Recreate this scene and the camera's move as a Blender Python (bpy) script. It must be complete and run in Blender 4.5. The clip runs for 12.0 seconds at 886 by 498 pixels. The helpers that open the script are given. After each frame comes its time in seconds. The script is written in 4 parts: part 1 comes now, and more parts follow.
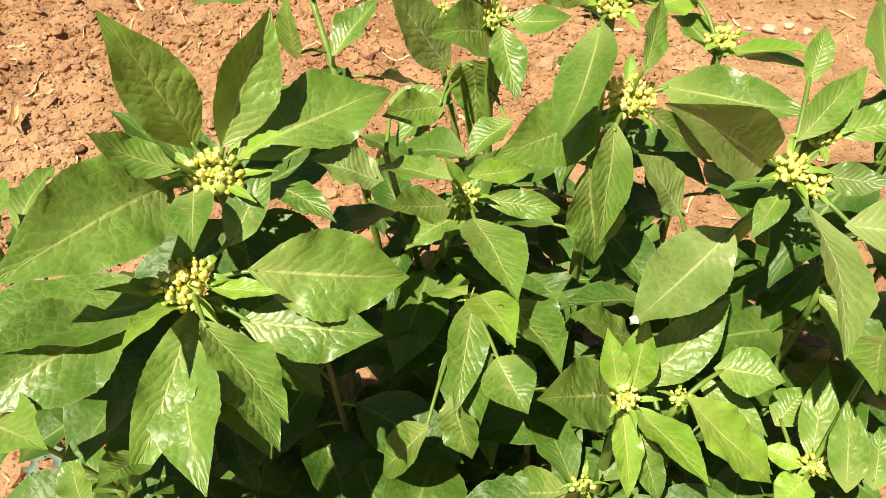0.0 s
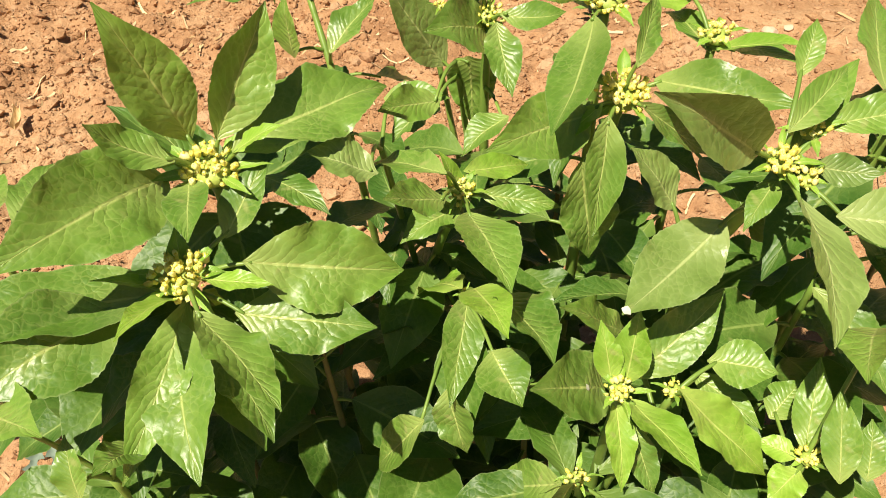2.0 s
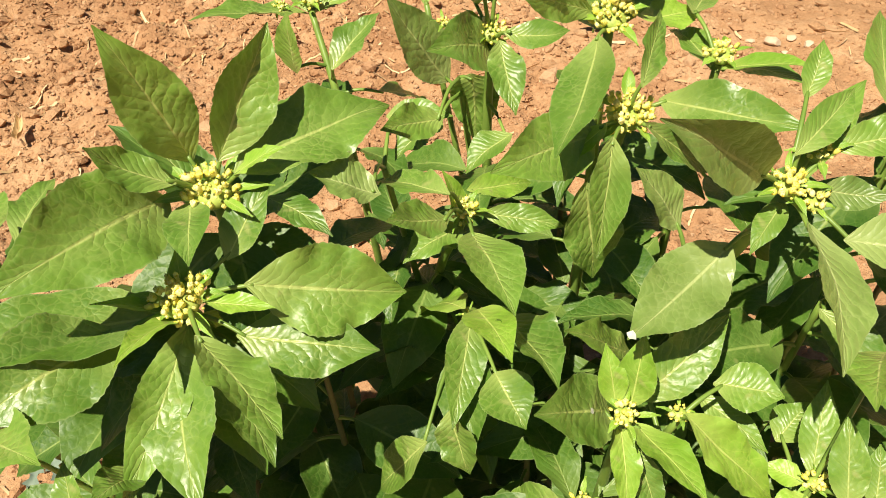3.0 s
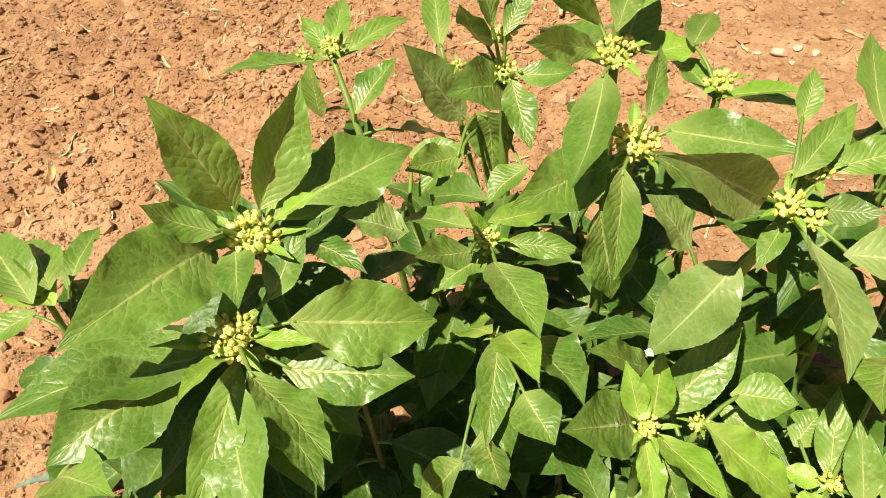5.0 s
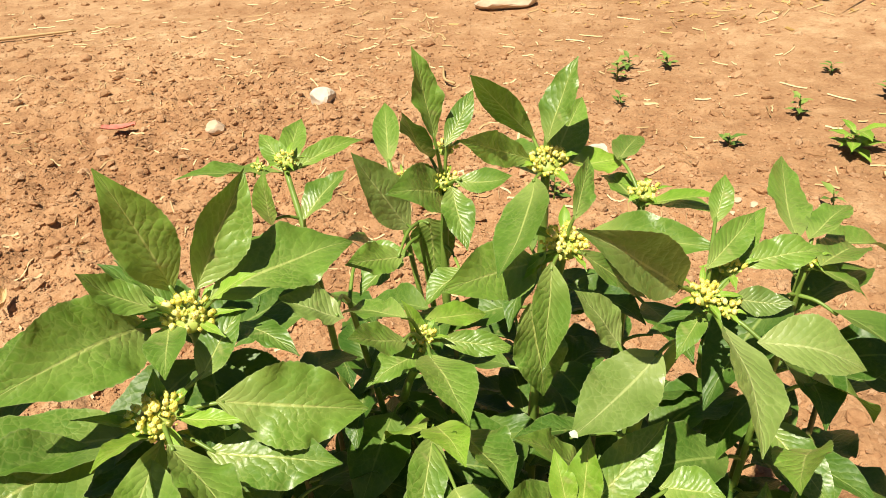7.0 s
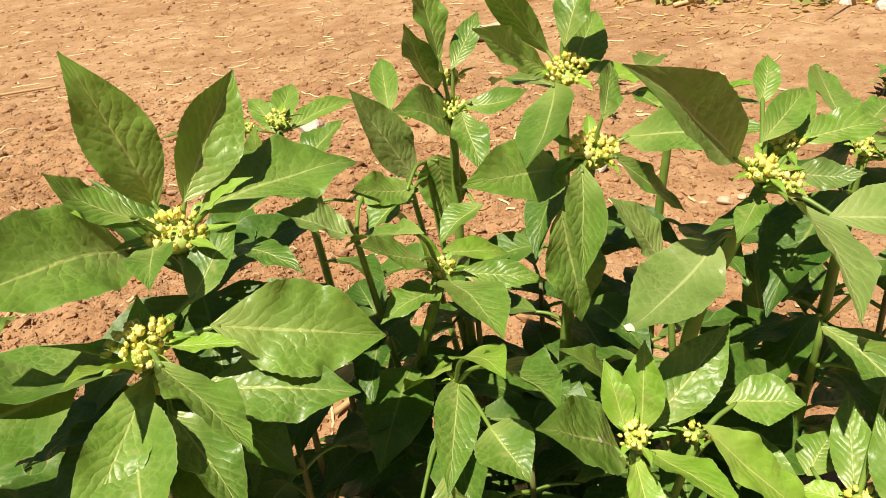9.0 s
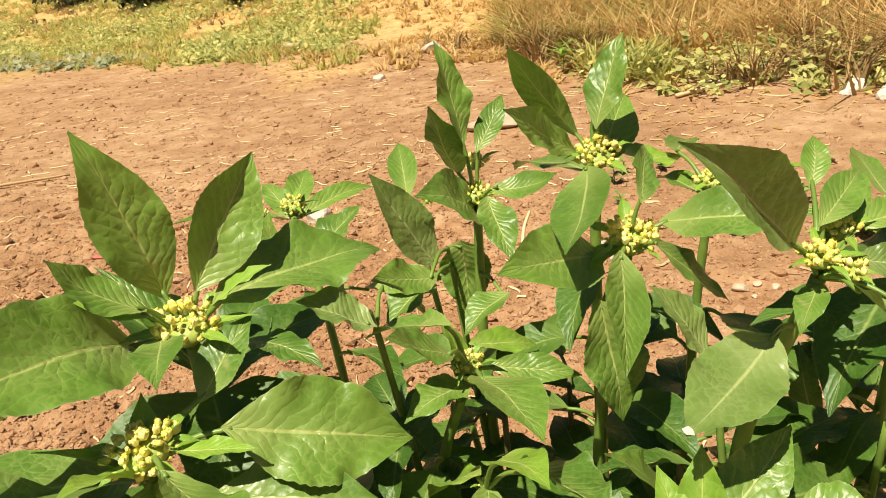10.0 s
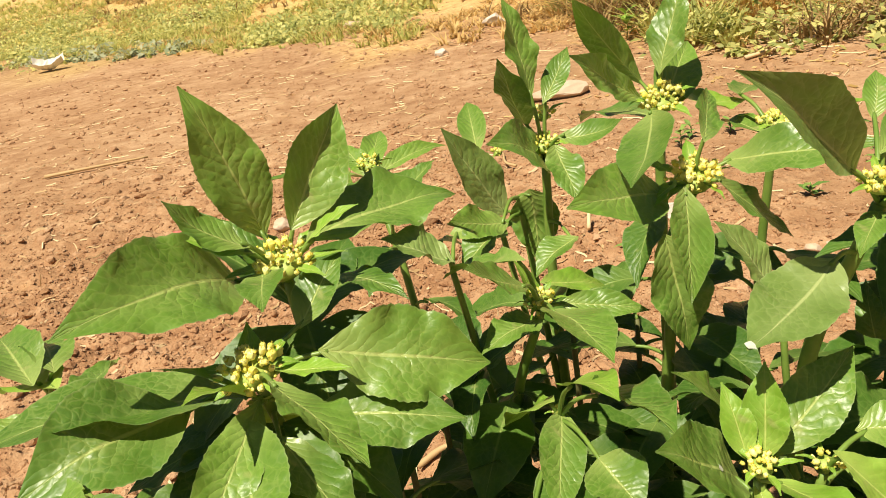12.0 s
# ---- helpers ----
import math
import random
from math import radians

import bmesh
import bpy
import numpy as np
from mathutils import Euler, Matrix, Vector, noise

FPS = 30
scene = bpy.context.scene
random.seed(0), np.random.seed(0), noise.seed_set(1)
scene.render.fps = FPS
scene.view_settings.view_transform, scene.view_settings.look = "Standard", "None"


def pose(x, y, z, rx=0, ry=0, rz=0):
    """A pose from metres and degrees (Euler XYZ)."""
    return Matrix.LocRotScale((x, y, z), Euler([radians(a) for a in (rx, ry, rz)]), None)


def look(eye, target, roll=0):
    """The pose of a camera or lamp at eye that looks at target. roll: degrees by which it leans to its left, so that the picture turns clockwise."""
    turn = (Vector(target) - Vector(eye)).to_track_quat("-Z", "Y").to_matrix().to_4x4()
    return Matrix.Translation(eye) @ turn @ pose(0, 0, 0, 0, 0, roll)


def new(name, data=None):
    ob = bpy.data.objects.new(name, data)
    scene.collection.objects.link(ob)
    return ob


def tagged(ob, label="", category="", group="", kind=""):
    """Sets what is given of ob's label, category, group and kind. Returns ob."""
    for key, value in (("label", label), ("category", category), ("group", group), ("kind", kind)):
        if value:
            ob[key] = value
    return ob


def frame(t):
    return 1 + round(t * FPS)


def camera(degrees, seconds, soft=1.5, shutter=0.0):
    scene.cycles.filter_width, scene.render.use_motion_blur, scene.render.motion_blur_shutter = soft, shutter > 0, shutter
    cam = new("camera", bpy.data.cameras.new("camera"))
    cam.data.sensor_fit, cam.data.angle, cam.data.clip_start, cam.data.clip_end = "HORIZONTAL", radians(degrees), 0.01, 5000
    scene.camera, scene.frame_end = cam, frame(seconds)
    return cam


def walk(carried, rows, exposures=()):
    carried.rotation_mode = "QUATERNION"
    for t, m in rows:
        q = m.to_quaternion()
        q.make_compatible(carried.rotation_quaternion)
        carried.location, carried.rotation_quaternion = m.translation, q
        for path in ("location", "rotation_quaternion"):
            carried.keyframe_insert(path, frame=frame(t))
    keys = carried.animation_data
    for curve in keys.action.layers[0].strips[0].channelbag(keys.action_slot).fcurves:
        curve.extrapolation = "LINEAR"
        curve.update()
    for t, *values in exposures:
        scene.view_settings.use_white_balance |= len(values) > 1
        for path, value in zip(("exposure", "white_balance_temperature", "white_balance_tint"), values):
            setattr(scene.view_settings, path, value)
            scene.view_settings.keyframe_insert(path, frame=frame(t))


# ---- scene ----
# One bed of milkweed-like herbs with pale flower heads on bare red soil, in high sun.

# ---- camera ----
cam = camera(58.9, 12.0, soft=0.9)
PATH = [
    (0, (0.045, -0.303, 0.659), (-0.132, 1.095, -0.761), -4.8),
    (0.5, (0.045, -0.301, 0.655), (-0.131, 1.1, -0.762), -5.0),
    (1, (0.047, -0.3, 0.654), (-0.133, 1.1, -0.763), -5.0),
    (1.5, (0.049, -0.306, 0.658), (-0.136, 1.093, -0.76), -5.4),
    (2, (0.049, -0.308, 0.656), (-0.135, 1.099, -0.753), -5.0),
    (2.5, (0.047, -0.302, 0.655), (-0.137, 1.112, -0.748), -4.8),
    (3, (0.048, -0.301, 0.659), (-0.14, 1.116, -0.74), -5.0),
    (4.8, (0.047, -0.313, 0.675), (-0.183, 1.134, -0.686), -8.0),
    (5, (0.048, -0.316, 0.681), (-0.19, 1.134, -0.676), -9.0),
    (5.5, (0.056, -0.322, 0.694), (-0.211, 1.147, -0.637), -11.4),
    (6, (0.063, -0.333, 0.694), (-0.221, 1.168, -0.596), -11.4),
    (6.5, (0.063, -0.337, 0.675), (-0.108, 1.255, -0.523), -5.8),
    (6.7, (0.063, -0.344, 0.67), (-0.084, 1.296, -0.465), -4.9),
    (8.3, (0.049, -0.344, 0.611), (-0.027, 1.422, -0.324), -5.2),
    (8.5, (0.048, -0.342, 0.605), (-0.021, 1.42, -0.338), -5.5),
    (9, (0.043, -0.34, 0.583), (-0.06, 1.425, -0.352), -7.3),
    (9.5, (0.031, -0.33, 0.577), (-0.091, 1.486, -0.253), -6.4),
    (10, (0.031, -0.318, 0.575), (-0.057, 1.54, -0.159), -7.1),
    (10.5, (0.046, -0.322, 0.572), (-0.075, 1.538, -0.154), -9.3),
    (11, (0.045, -0.324, 0.569), (-0.089, 1.523, -0.186), -8.8),
    (11.5, (0.035, -0.339, 0.57), (-0.214, 1.482, -0.218), -10.8),
    (12, (0.027, -0.346, 0.57), (-0.231, 1.484, -0.196), -10.3),
]
walk(cam, [(t, look(eye, target, roll)) for t, eye, target, roll in PATH],
     exposures=((0, 0.69), (3, 0.69), (6.5, 0.65), (8.5, 0.57), (10, 0.49), (12, 0.5)))

# ---- light ----
SUN_AZ, SUN_EL = radians(150.0), radians(64.0)      # azimuth from +y towards -x
world = bpy.data.worlds.new("sky")
scene.world = world
world.use_nodes = True
sky = world.node_tree.nodes.new("ShaderNodeTexSky")
sky.sky_type = "NISHITA"
sky.sun_disc = False
sky.sun_elevation = SUN_EL
sky.sun_rotation = -SUN_AZ
back = world.node_tree.nodes["Background"]
back.inputs["Strength"].default_value = 0.021
world.node_tree.links.new(sky.outputs[0], back.inputs["Color"])

sun = new("sun", bpy.data.lights.new("sun", "SUN"))
sun.data.energy = 5.0
sun.data.angle = radians(0.53)
sun.data.color = (1.0, 0.9, 0.72)
SUN_FROM = Vector((-math.sin(SUN_AZ) * math.cos(SUN_EL), math.cos(SUN_AZ) * math.cos(SUN_EL), math.sin(SUN_EL)))
sun.matrix_world = look(SUN_FROM * 20, (0, 0, 0))

# ---- materials ----
class Nodes:
    """A small builder for node materials."""

    def __init__(self, name):
        self.mat = bpy.data.materials.new(name)
        self.mat.use_nodes = True
        self.tree = self.mat.node_tree
        self.bsdf = self.tree.nodes["Principled BSDF"]
        self.out = self.tree.nodes["Material Output"]

    def node(self, kind, values=None, **settings):
        n = self.tree.nodes.new(kind)
        for key, value in settings.items():
            if key == "operation":
                n.operation = value
            elif key == "use_clamp":
                n.use_clamp = value
            elif key == "data_type":
                n.data_type = value
            elif key == "blend_type":
                n.blend_type = value
            elif key == "feature":
                n.feature = value
            elif key == "uv_map":
                n.uv_map = value
            elif key == "attribute_name":
                n.attribute_name = value
        for key, value in (values or {}).items():
            self.put(n.inputs[key], value)
        return n

    def put(self, socket, value):
        if hasattr(value, "is_linked"):
            self.tree.links.new(value, socket)
        else:
            socket.default_value = value

    def math(self, op, a, b=0.0, c=0.0, clamp=False):
        return self.node("ShaderNodeMath", {0: a, 1: b, 2: c}, operation=op, use_clamp=clamp).outputs[0]

    def noise(self, where, scale, detail=3.0, rough=0.55):
        return self.node("ShaderNodeTexNoise", {"Vector": where, "Scale": scale, "Detail": detail, "Roughness": rough}).outputs["Fac"]

    def ramp(self, fac, *stops):
        n = self.node("ShaderNodeValToRGB", {"Fac": fac})
        while len(n.color_ramp.elements) < len(stops):
            n.color_ramp.elements.new(0.5)
        for e, (pos, col) in zip(n.color_ramp.elements, stops):
            e.position, e.color = pos, (*col, 1)
        return n.outputs["Color"]

    def mix(self, fac, a, b, blend="MIX"):
        n = self.node("ShaderNodeMix", data_type="RGBA", blend_type=blend)
        self.put(n.inputs["Factor"], fac)
        for socket, value in ((n.inputs[6], a), (n.inputs[7], b)):
            self.put(socket, (*value, 1) if isinstance(value, tuple) else value)
        return n.outputs[2]

    def bump(self, height, strength, distance, normal=None):
        values = {"Height": height, "Strength": strength, "Distance": distance}
        if normal is not None:
            values["Normal"] = normal
        return self.node("ShaderNodeBump", values).outputs["Normal"]

    def set(self, **values):
        for key, value in values.items():
            key = key.replace("_", " ")
            self.put(self.bsdf.inputs[key], (*value, 1) if isinstance(value, tuple) and len(value) == 3 else value)
        return self


def leaf_material(name, deep, pale, vein, gloss, glow, ribs=11.0, relief=0.4):
    """A leaf: midrib and side veins along its own length, quilted relief, waxy gloss, light coming through."""
    m = Nodes(name)
    uv = m.node("ShaderNodeUVMap", uv_map="UVMap").outputs[0]
    place = m.node("ShaderNodeTexCoord").outputs["Object"]
    rand = m.node("ShaderNodeObjectInfo").outputs["Random"]
    split = m.node("ShaderNodeSeparateXYZ", {0: uv})
    u, v = split.outputs[0], m.math("ABSOLUTE", m.math("SUBTRACT", m.math("MULTIPLY", split.outputs[1], 2.0), 1.0))
    wob = m.math("ADD", m.math("MULTIPLY", m.math("SUBTRACT", m.noise(place, 70.0), 0.5), 2.4), m.math("MULTIPLY", rand, 3.0))
    phase = m.math("ADD", m.math("SUBTRACT", m.math("MULTIPLY", u, ribs), m.math("MULTIPLY", m.math("POWER", v, 0.8), 2.6)), wob)
    tri = m.math("ABSOLUTE", m.math("SUBTRACT", m.math("MULTIPLY", m.math("FRACT", phase), 2.0), 1.0))
    side = m.math("MULTIPLY", m.math("SMOOTH_MIN", m.math("MULTIPLY", m.math("SUBTRACT", tri, 0.86), 7.0, clamp=True), 1.0, 0.1), m.math("SUBTRACT", 1.0, m.math("MULTIPLY", v, 0.75)))
    mid = m.math("MULTIPLY", m.math("SUBTRACT", m.math("SUBTRACT", 0.075, m.math("MULTIPLY", u, 0.05)), v), 28.0, clamp=True)
    near_mid = m.math("MULTIPLY", m.math("SUBTRACT", 0.5, v), 1.3, clamp=True)
    big = m.noise(place, 28.0, 4.0)
    small = m.noise(place, 420.0, 3.0)
    tone = m.math("ADD", m.math("MULTIPLY", rand, 0.65), m.math("ADD", m.math("MULTIPLY", big, 0.6), m.math("MULTIPLY", m.math("SUBTRACT", small, 0.5), 0.35)))
    blade = m.ramp(tone, (0.2, deep), (1.0, pale))
    hollow = m.math("MULTIPLY", m.math("SUBTRACT", 1.0, tri), m.math("ADD", 0.2, m.math("MULTIPLY", m.noise(place, 75.0, 3.0), 0.7)))
    blade = m.mix(hollow, blade, m.mix(0.5, blade, deep))
    base_end = m.math("MULTIPLY", m.math("SUBTRACT", 0.36, u), 2.8, clamp=True)
    blade = m.mix(m.math("MULTIPLY", base_end, 0.6), blade, vein)
    blade = m.mix(m.math("MULTIPLY", near_mid, 0.28), blade, vein)
    veins = m.math("MAXIMUM", m.math("MULTIPLY", m.math("MULTIPLY", side, 0.34), m.noise(place, 50.0, 2.0)), m.math("MULTIPLY", mid, 0.95))
    col = m.mix(veins, blade, vein)
    # small blemishes: pale insect marks and brown specks
    spots = m.math("MULTIPLY", m.math("SUBTRACT", m.noise(place, 95.0, 1.0), 0.74), 14.0, clamp=True)
    col = m.mix(m.math("MULTIPLY", spots, 0.55), col, (0.32, 0.34, 0.12))
    rim = m.math("MULTIPLY", m.math("SUBTRACT", v, 0.955), 18.0, clamp=True)
    col = m.mix(m.math("MULTIPLY", rim, 0.5), col, (0.3, 0.36, 0.16))
    # the fine net of veins between: small bulging cells
    swirl = m.node("ShaderNodeTexNoise", {"Vector": place, "Scale": 160.0, "Detail": 1.0}).outputs["Color"]
    warped = m.node("ShaderNodeVectorMath", {0: place, 1: m.node("ShaderNodeVectorMath", {0: swirl, 3: 0.006}, operation="SCALE").outputs[0]}, operation="ADD").outputs[0]
    cells = m.node("ShaderNodeTexVoronoi", {"Vector": warped, "Scale": 250.0}, feature="DISTANCE_TO_EDGE").outputs["Distance"]
    net = m.math("SUBTRACT", 1.0, m.math("MULTIPLY", cells, 7.0), clamp=True)
    patchy = m.math("MULTIPLY", m.math("SUBTRACT", m.noise(place, 40.0, 2.0), 0.35), 2.2, clamp=True)
    col = m.mix(m.math("MULTIPLY", m.math("MULTIPLY", net, patchy), 0.32), col, vein)
    bulge = m.math("MULTIPLY", m.math("MINIMUM", m.math("MULTIPLY", cells, 3.2), 1.0), m.math("ADD", 0.25, patchy))
    quilt = m.math("MULTIPLY", m.math("SUBTRACT", 1.0, m.math("POWER", tri, 2.0)), m.math("SUBTRACT", 1.0, m.math("MULTIPLY", v, 0.6)))
    pucker = m.noise(place, 95.0, 2.0, 0.5)
    height = m.math("ADD", m.math("MULTIPLY", m.math("MULTIPLY", quilt, relief), m.math("MULTIPLY", m.noise(place, 45.0, 2.0), 1.8)), m.math("ADD", m.math("MULTIPLY", bulge, 0.16), m.math("ADD", m.math("MULTIPLY", mid, -0.2), m.math("MULTIPLY", pucker, 2.2))))
    normal = m.bump(height, 0.6, 0.0011)
    fine = m.bump(m.noise(place, 1300.0, 3.0), 0.12, 0.0004, normal)
    rough = m.math("ADD", gloss + 0.03, m.math("MULTIPLY", m.noise(place, 60.0, 2.0), 0.2))
    m.set(Base_Color=col, Roughness=rough, Normal=fine, Specular_IOR_Level=0.5)
    thin = m.node("ShaderNodeBsdfTranslucent", {"Color": m.mix(0.55, col, glow), "Normal": fine}).outputs[0]
    both = m.node("ShaderNodeMixShader", {0: 0.12, 1: m.bsdf.outputs[0], 2: thin}).outputs[0]
    m.tree.links.new(both, m.out.inputs[0])
    return m.mat


GREEN = leaf_material("leaf_green", (0.074, 0.162, 0.02), (0.185, 0.32, 0.044), (0.4, 0.48, 0.145), 0.25, (0.3, 0.52, 0.04))
# darker copy of the green for covered leaves: shade painted into the colour
SHADED = leaf_material("leaf_shaded", (0.035, 0.1, 0.01), (0.09, 0.185, 0.02), (0.22, 0.31, 0.075), 0.34, (0.16, 0.36, 0.03), 10.0, 0.3)
FRESH = leaf_material("leaf_bract", (0.15, 0.3, 0.025), (0.28, 0.46, 0.05), (0.48, 0.58, 0.15), 0.28, (0.4, 0.64, 0.05), 9.0, 0.2)
DULL = leaf_material("leaf_old", (0.115, 0.195, 0.038), (0.235, 0.335, 0.08), (0.4, 0.47, 0.18), 0.26, (0.25, 0.43, 0.045))


def plain(name, low, high, scale, rough, bump=0.0, depth=0.001, random_tone=0.0, spec=0.5, detail=4.0, thin=0.0):
    m = Nodes(name)
    place = m.node("ShaderNodeTexCoord").outputs["Object"]
    fac = m.noise(place, scale, detail)
    if random_tone:
        rnd = m.node("ShaderNodeNewGeometry").outputs["Random Per Island"]
        rnd2 = m.node("ShaderNodeObjectInfo").outputs["Random"]
        both = m.math("FRACT", m.math("ADD", rnd, rnd2))
        fac = m.math("ADD", m.math("MULTIPLY", fac, 1 - random_tone), m.math("MULTIPLY", both, random_tone))
    col = m.ramp(fac, (0.28, low), (0.72, high))
    m.set(Base_Color=col, Roughness=rough, Specular_IOR_Level=spec)
    if bump:
        m.set(Normal=m.bump(m.noise(place, scale * 3.1, 5.0), bump, depth))
    if thin:
        back = m.node("ShaderNodeBsdfTranslucent", {"Color": col}).outputs[0]
        m.tree.links.new(m.node("ShaderNodeMixShader", {0: thin, 1: m.bsdf.outputs[0], 2: back}).outputs[0], m.out.inputs[0])
    return m.mat


STEM = plain("stem_green", (0.11, 0.2, 0.03), (0.22, 0.33, 0.06), 60.0, 0.42, 0.3, 0.0006)
STEM_OLD = plain("stem_woody", (0.1, 0.1, 0.035), (0.2, 0.2, 0.07), 70.0, 0.6, 0.5, 0.0008)
BUD = plain("bud_yellow", (0.76, 0.69, 0.12), (0.96, 0.89, 0.34), 300.0, 0.42, 0.25, 0.0004, random_tone=0.5)
GLAND = plain("bud_gland", (0.62, 0.5, 0.03), (0.82, 0.68, 0.08), 300.0, 0.4, random_tone=0.4)
HEAD = plain("head_green", (0.26, 0.36, 0.06), (0.4, 0.48, 0.1), 200.0, 0.5, 0.3, 0.0005)
STRAW = plain("straw", (0.5, 0.34, 0.16), (0.74, 0.56, 0.32), 30.0, 0.7, random_tone=0.7)
SCAR = plain("leaf_scar", (0.4, 0.42, 0.32), (0.66, 0.66, 0.56), 300.0, 0.7)
STONE = plain("stone_white", (0.5, 0.42, 0.33), (0.78, 0.7, 0.6), 22.0, 0.85, 0.6, 0.006)
PALE = plain("stone_pale", (0.5, 0.36, 0.24), (0.66, 0.52, 0.38), 15.0, 0.9, 0.6, 0.006)
REDLEAF = plain("fallen_red", (0.42, 0.09, 0.07), (0.6, 0.2, 0.14), 60.0, 0.6, 0.4, 0.002)
DEBRIS = plain("debris_white", (0.6, 0.55, 0.46), (0.85, 0.82, 0.75), 40.0, 0.7, 0.5, 0.004, random_tone=0.4)
SAGE = plain("thistle_grey_green", (0.11, 0.16, 0.12), (0.22, 0.28, 0.22), 80.0, 0.6, 0.3, 0.001)
WEED = plain("weed_green", (0.1, 0.19, 0.03), (0.24, 0.34, 0.07), 50.0, 0.55, random_tone=0.6)
TURF = plain("grass_green", (0.36, 0.4, 0.09), (0.66, 0.6, 0.2), 3.0, 0.7, random_tone=0.45, thin=0.45)
HAY = plain("grass_dry", (0.52, 0.34, 0.11), (0.8, 0.58, 0.25), 3.0, 0.75, random_tone=0.5, thin=0.4)
BROWN = plain("grass_brown", (0.2, 0.13, 0.05), (0.46, 0.3, 0.12), 3.0, 0.8, random_tone=0.6, thin=0.3)
SPRIG = plain("weed_sprig", (0.3, 0.34, 0.09), (0.72, 0.68, 0.24), 4.0, 0.6, random_tone=0.6, thin=0.4)
GREYWEED = plain("weed_grey_green", (0.26, 0.31, 0.16), (0.5, 0.52, 0.33), 4.0, 0.65, random_tone=0.6, thin=0.35)
SHRUB = plain("shrub_leaf", (0.03, 0.05, 0.02), (0.11, 0.14, 0.04), 5.0, 0.6, random_tone=0.6)
WOOD = plain("twig_wood", (0.12, 0.07, 0.04), (0.22, 0.14, 0.08), 30.0, 0.8, 0.4, 0.002)


def soil_material(name, crumbs):
    """Red lateritic soil: broad drift of tone, crumbs, pale dust and dark grains."""
    m = Nodes(name)
    place = m.node("ShaderNodeTexCoord").outputs["Object"]
    broad = m.noise(place, 1.3, 4.0)
    mid = m.noise(place, 17.0, 5.0, 0.65)
    fine = m.noise(place, 160.0, 4.0, 0.7)
    flecks = m.noise(place, 7.0, 5.0, 0.75)
    tone = m.math("ADD", m.math("MULTIPLY", broad, 0.42), m.math("ADD", m.math("MULTIPLY", mid, 0.38), m.math("MULTIPLY", fine, 0.3)))
    tone = m.math("ADD", tone, m.math("MULTIPLY", m.math("SUBTRACT", flecks, 0.5), 0.5))
    col = m.ramp(tone, (0.34, (0.26, 0.132, 0.064)), (0.54, (0.42, 0.247, 0.13)), (0.76, (0.62, 0.425, 0.255)))
    if crumbs:
        rnd = m.node("ShaderNodeNewGeometry").outputs["Random Per Island"]
        col = m.mix(m.math("MULTIPLY", rnd, 0.55), col, m.ramp(rnd, (0.0, (0.34, 0.175, 0.09)), (0.6, (0.47, 0.265, 0.145)), (1.0, (0.64, 0.44, 0.28))))
    # freshly dug round the bed: redder and a little darker than the trodden way
    far = m.node("ShaderNodeVectorMath", {0: place, 1: (-0.4, 0.45, 0.0)}, operation="DISTANCE").outputs["Value"]
    dug = m.math("MULTIPLY", m.math("SUBTRACT", m.math("ADD", 1.7, m.math("MULTIPLY", m.math("SUBTRACT", broad, 0.5), 1.5)), far), 0.9, clamp=True)
    col = m.mix(dug, col, m.mix(1.0, col, (0.99, 0.95, 0.92), "MULTIPLY"))
    straw = m.math("MULTIPLY", m.math("SUBTRACT", m.noise(place, 6.0, 6.0, 0.7), 0.62), 9.0, clamp=True)
    col = m.mix(m.math("MULTIPLY", straw, 0.35), col, (0.66, 0.42, 0.18))
    if not crumbs:
        turf = m.node("ShaderNodeAttribute", attribute_name="turf").outputs["Fac"]
        green = m.node("ShaderNodeAttribute", attribute_name="green").outputs["Fac"]
        cover = m.mix(m.math("MULTIPLY", green, m.noise(place, 1.1, 4.0)), m.ramp(mid, (0.3, (0.55, 0.34, 0.12)), (0.7, (0.78, 0.55, 0.24))), m.ramp(mid, (0.3, (0.34, 0.32, 0.07)), (0.7, (0.62, 0.52, 0.16))))
        col = m.mix(m.math("MULTIPLY", turf, m.math("ADD", 0.45, m.math("MULTIPLY", mid, 0.8)), clamp=True), col, cover)
    m.set(Base_Color=col, Roughness=0.95, Specular_IOR_Level=0.15)
    n1 = m.bump(m.noise(place, 48.0, 6.0, 0.7), 0.75, 0.012)
    m.set(Normal=m.bump(fine, 0.5, 0.004, n1))
    return m.mat


SOIL = soil_material("soil_red", False)
CLOD = soil_material("soil_clod", True)

# ---- makers ----
rng = random.Random(7)


def part(name, bm, material, parent, label="", m=None):
    """Links a bmesh as one mesh object under a thing or a part."""
    me = bpy.data.meshes.new(name)
    bm.to_mesh(me)
    bm.free()
    me.materials.append(material)
    for p in me.polygons:
        p.use_smooth = True
    return share(name, me, parent, label, m)


def share(name, me, parent, label="", m=None):
    ob = new(name, me)
    if parent is not None:
        ob.parent = parent
    if m is not None:
        ob.matrix_local = m
    if label:
        ob["label"] = label
    return ob


def mesh_of(name, verts, faces, material, smooth=True):
    me = bpy.data.meshes.new(name)
    me.from_pydata(verts, [], faces)
    me.materials.append(material)
    me.polygons.foreach_set("use_smooth", [smooth] * len(me.polygons))
    me.update()
    return me


